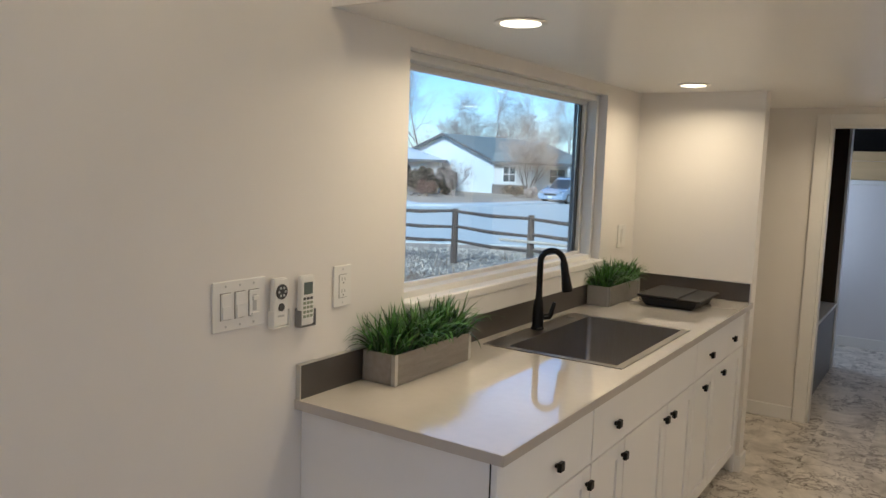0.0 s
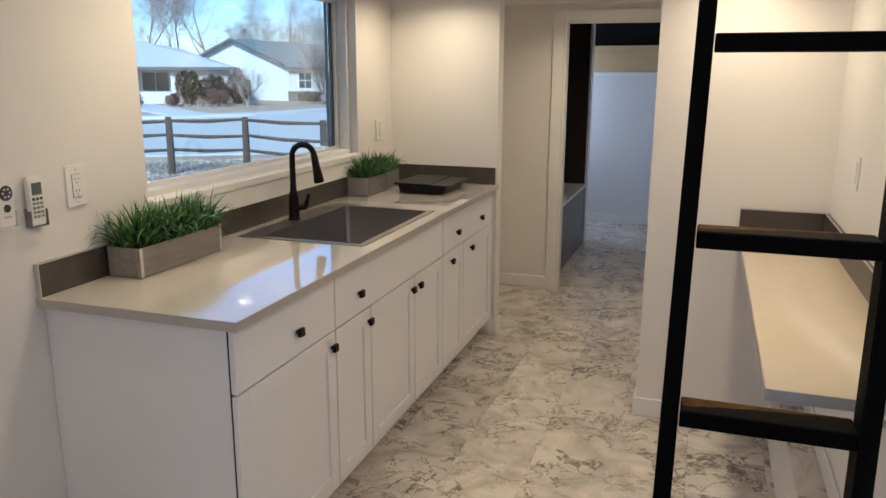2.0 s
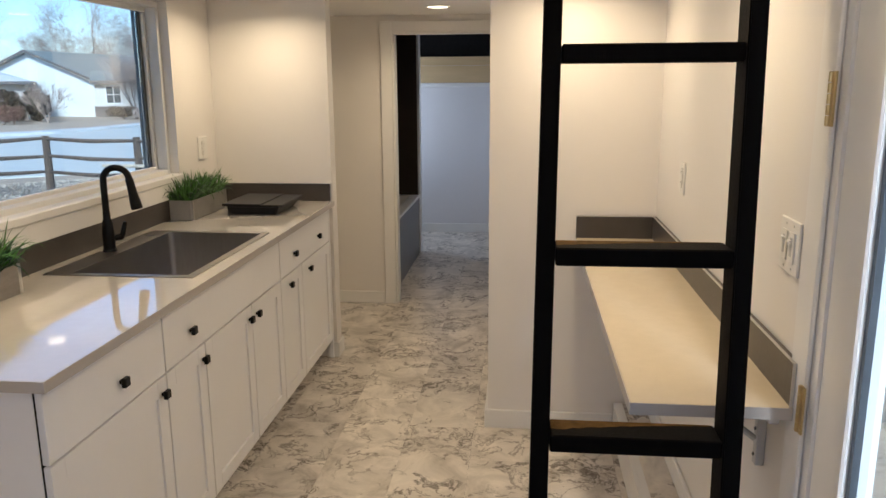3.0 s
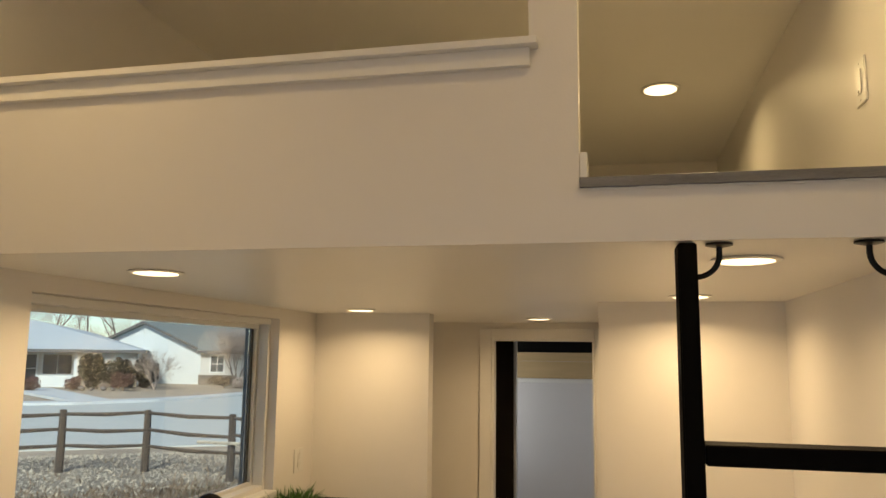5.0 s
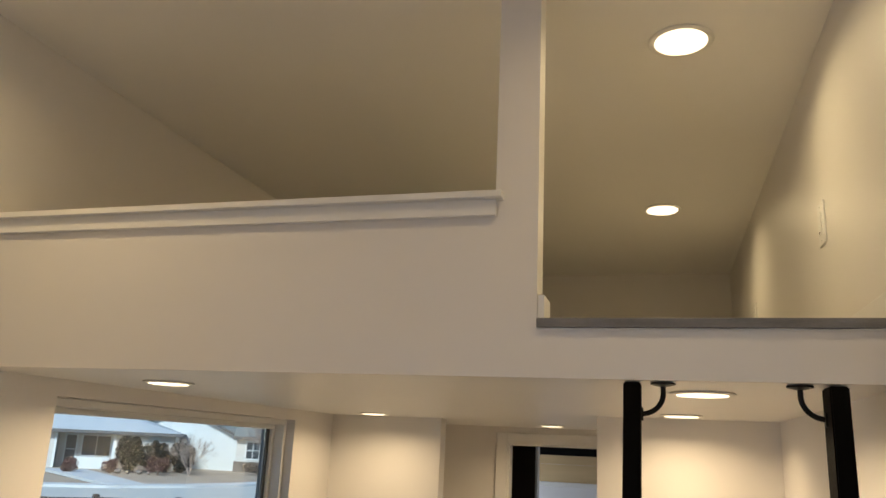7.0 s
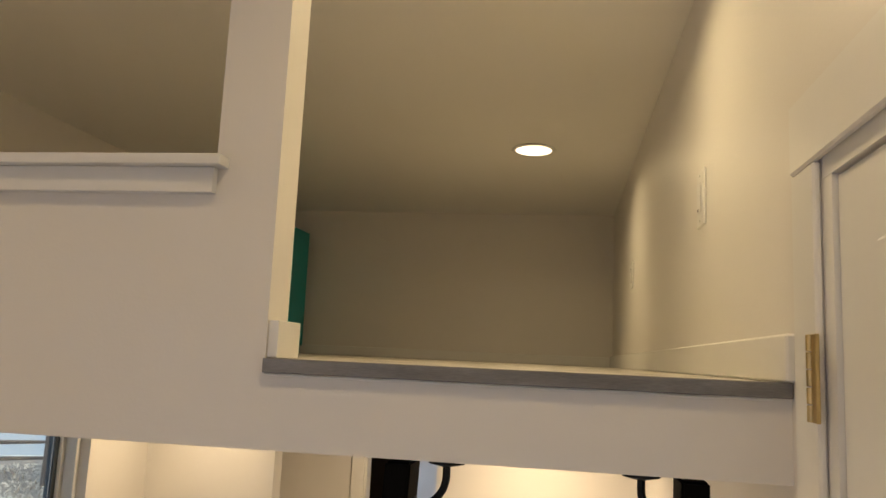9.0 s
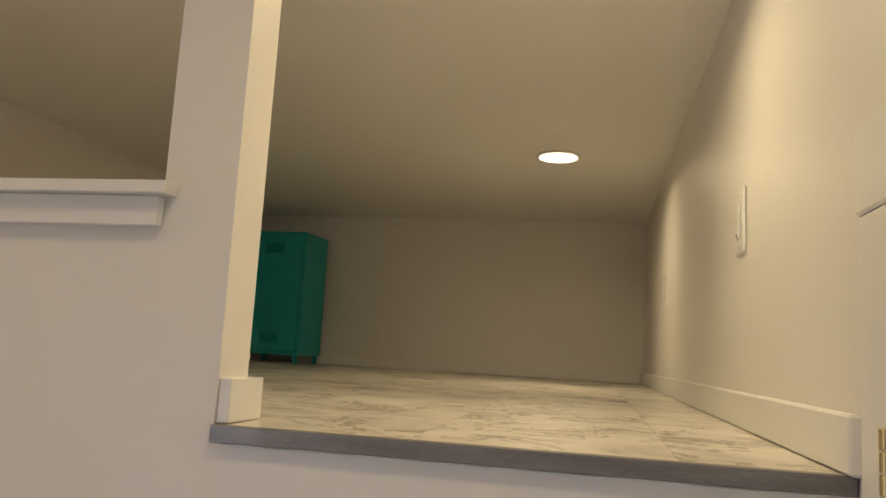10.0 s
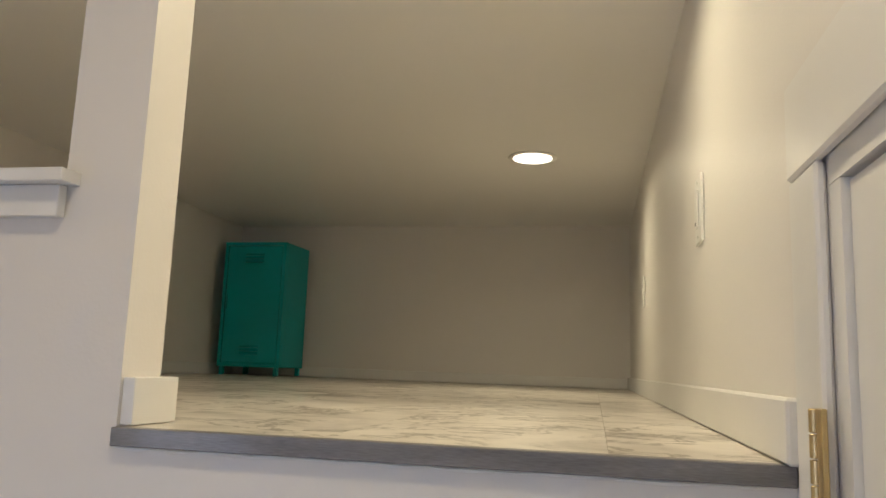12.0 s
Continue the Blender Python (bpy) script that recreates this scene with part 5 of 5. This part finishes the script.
shrub("shrub", at(-1.75, 54.5), 0.8, 0.7, 1.05, 4, "low reddish twiggy shrub on the lawn", "redbush", 1300, 0.06)
shrub("shrub", at(-4.75, 55.5), 0.5, 0.5, 0.8, 5, "low reddish twiggy shrub beside the path", "redbush", 900, 0.06)
shrub("shrub", at(-6.6, 52), 0.6, 0.5, 0.95, 12, "low reddish twiggy shrub beside the path", "redbush", 900, 0.06)
shrub("shrub", at(4.9, 58.5), 1.3, 0.8, 0.8, 6, "low grey-brown spreading shrub before the stone wainscot", "brush", 1300, 0.07)
shrub("shrub", at(6.0, 57.5), 0.6, 0.6, 0.75, 7, "tuft of dry straw-coloured grass", "twigpale", 900, 0.08)
shrub("shrub", at(8.2, 58.5), 1.4, 0.8, 0.7, 9, "low grey-brown spreading shrub", "brush", 1100, 0.07)
for k, (u_, d_, s_) in enumerate(((-2.9, 54.6, 0.2), (-2.3, 54.3, 0.15), (-3.6, 54.4, 0.15), (-4.2, 55, 0.22), (7.0, 57, 0.25))):
    rk = thing("boulder", at(u_, d_), "grey landscaping boulder in the bed", "boulder", "boulders")
    bm = bmesh.new()
    bmesh.ops.create_icosphere(bm, subdivisions=2, radius=s_)
    for v_ in bm.verts:
        v_.co = v_.co * (1 + 0.25 * noise.noise(v_.co * 4 + Vector((k, 0, 0))))
        v_.co.z = v_.co.z * 0.7 + s_ * 0.5
    part("rock", bm, "ledge", rk, local=True)


# cars
def car(base, rz, paint, label, L=4.4, Wd=1.78, Hh=1.55):
    t = thing("car", base, label, "car", rz=rz)
    def shell(outline, hw0, hw1, mat, name, ins=0.0):
        bm = bmesh.new()
        prev = None
        rows = []
        for s, hw in ((-1, 1), (1, 1)):
            rows.append([bm.verts.new((x, s * (hw0 + (hw1 - hw0) * max(0, min(1, (z - 0.75) / 0.8)) - ins), z)) for x, z in outline])
        bm.faces.new(rows[0]); bm.faces.new(rows[1][::-1])
        for i in range(len(outline)):
            j = (i + 1) % len(outline)
            bm.faces.new((rows[0][i], rows[1][i], rows[1][j], rows[0][j]))
        bmesh.ops.bevel(bm, geom=list(bm.edges), offset=0.05, segments=2, affect="EDGES")
        return part(name, bm, mat, t, smooth=True, local=True)
    h = L / 2
    shell([(-h, 0.30), (h - 0.05, 0.28), (h, 0.62), (h - 0.25, 0.82), (h - 1.15, 0.98), (-h + 0.15, 1.0), (-h, 0.85)], Wd / 2, Wd / 2, paint, "body")
    shell([(h - 1.25, 0.95), (h - 2.0, Hh - 0.08), (-0.1, Hh), (-h + 0.75, Hh - 0.08), (-h + 0.12, 0.97)], Wd / 2 - 0.05, Wd / 2 - 0.22, paint, "cabin")
    for s in (-1, 1):
        yy = s * (Wd / 2 - 0.155)
        for x0, x1, x2, x3 in ((h - 1.62, h - 2.1, 0.05, 0.05), (-0.03, -0.03, -1.0, -1.15)):
            bm = bmesh.new()
            q = [(x0, 1.03, Wd / 2 - 0.085), (x1, Hh - 0.15, Wd / 2 - 0.20), (x2, Hh - 0.15, Wd / 2 - 0.20), (x3, 1.03, Wd / 2 - 0.085)]
            o_ = [bm.verts.new((x, s * w, z)) for x, z, w in q]
            i_ = [bm.verts.new((x, s * (w - 0.06), z)) for x, z, w in q]
            bm.faces.new(o_); bm.faces.new(i_[::-1])
            for i in range(4):
                bm.faces.new((o_[i], i_[i], i_[(i + 1) % 4], o_[(i + 1) % 4]))
            part("side_window", bm, "carglass", t, local=True)
        part("headlight", box(h - 0.22, h - 0.02, min(s * 0.55, s * 0.82), max(s * 0.55, s * 0.82), 0.66, 0.78, 0.02), "rim", t, local=True)
        part("mirror", box(h - 1.6, h - 1.45, min(s * (Wd / 2), s * (Wd / 2 + 0.16)), max(s * (Wd / 2), s * (Wd / 2 + 0.16)), 1.0, 1.12, 0.02), paint, t, local=True)
        for x in (h - 0.85, -h + 0.8):
            w = part("wheel", lathe([(0.2, -0.11), (0.31, -0.11), (0.33, -0.07), (0.33, 0.07), (0.31, 0.11), (0.2, 0.11)], (x, s * (Wd / 2 - 0.09), 0.33), "y", 24), "tyre", t, smooth=True, local=True)
            part("rim", lathe([(0.2, -0.02), (0.2, 0.02), (0.05, 0.03)] if s > 0 else [(0.05, -0.03), (0.2, -0.02), (0.2, 0.02)], (x, s * (Wd / 2 + 0.01), 0.33), "y", 16), "rim", w, local=True)
    for nm, q in (("windscreen", ((h - 1.22, 1.0), (h - 1.93, Hh - 0.13), (h - 1.96, Hh - 0.16), (h - 1.28, 0.98))), ("rear_window", ((-h + 0.2, 1.05), (-h + 0.68, Hh - 0.14), (-h + 0.72, Hh - 0.16), (-h + 0.26, 1.03)))):
        off = 0.07 if nm == "windscreen" else -0.07
        part(nm, prism([(x + off, z) for x, z in q], -Wd / 2 + 0.26, Wd / 2 - 0.26), "carglass", t, local=True)
    part("grille", box(h - 0.03, h + 0.012, -0.45, 0.45, 0.52, 0.66, 0.01), "tyre", t, local=True)
    part("number_plate", box(h + 0.0125, h + 0.02, -0.16, 0.16, 0.36, 0.48), "siding", t, local=True)
    return t


car(at(7.5, 50.5, G - 0.02), ANG - 55 - 90 + 20, "carblue", "blue-grey family car parked at the far kerb", Hh=1.65)
car(at(7.2, 36.5, G - 0.02), ANG - 60 + 180 - 20, "carwhite", "pale silver parked car")

# ---- floor and loft tiles ----
def tiles(parent, x0, x1, y0, y1, z, tw, tl, th=0.003, gap=0.0008, mat="marble"):
    cache = {}
    col, x = 0, x0
    while x < x1 - 0.01:
        xe = min(x + tw, x1)
        y = y0 - (tl / 2 if col % 2 else 0)
        while y < y1 - 0.01:
            ys, ye = max(y, y0), min(y + tl, y1)
            if ye - ys > 0.02:
                key = (round(xe - x, 3), round(ye - ys, 3))
                if key not in cache:
                    bm = box(gap / 2, key[0] - gap / 2, gap / 2, key[1] - gap / 2, 0, th)
                    bmesh.ops.recalc_face_normals(bm, faces=bm.faces)
                    me = bpy.data.meshes.new("tile")
                    bm.to_mesh(me)
                    bm.free()
                    me.materials.append(M[mat])
                    cache[key] = me
                piece("tile", cache[key], parent, (x, ys, z))
            y += tl
        x = xe
        col += 1


floor = structure("floor", box(-0.16, W + 0.14, YB - 0.12, 7.1, -0.12, -0.003), "splash", "veined grey-beige stone-look vinyl tile floor")
tiles(floor, 0.0, W, -2.6, 6.46, -0.0029, 0.305, 0.61, th=0.0029)
structure("floor_rear", box(0.0, W, YB, -2.6, -0.0029, 0.0), "marble", "veined vinyl floor")
loft_floor = structure("loft_floor", box(0.0, W, 0.004, YL, LOFT - 0.0039, LOFT - 0.003), "marble_pale", "veined stone-look vinyl floor of the loft")
tiles(loft_floor, 0.0, W, 0.004, YL, LOFT - 0.0028, 0.305, 0.61, th=0.0028, mat="marble_pale")
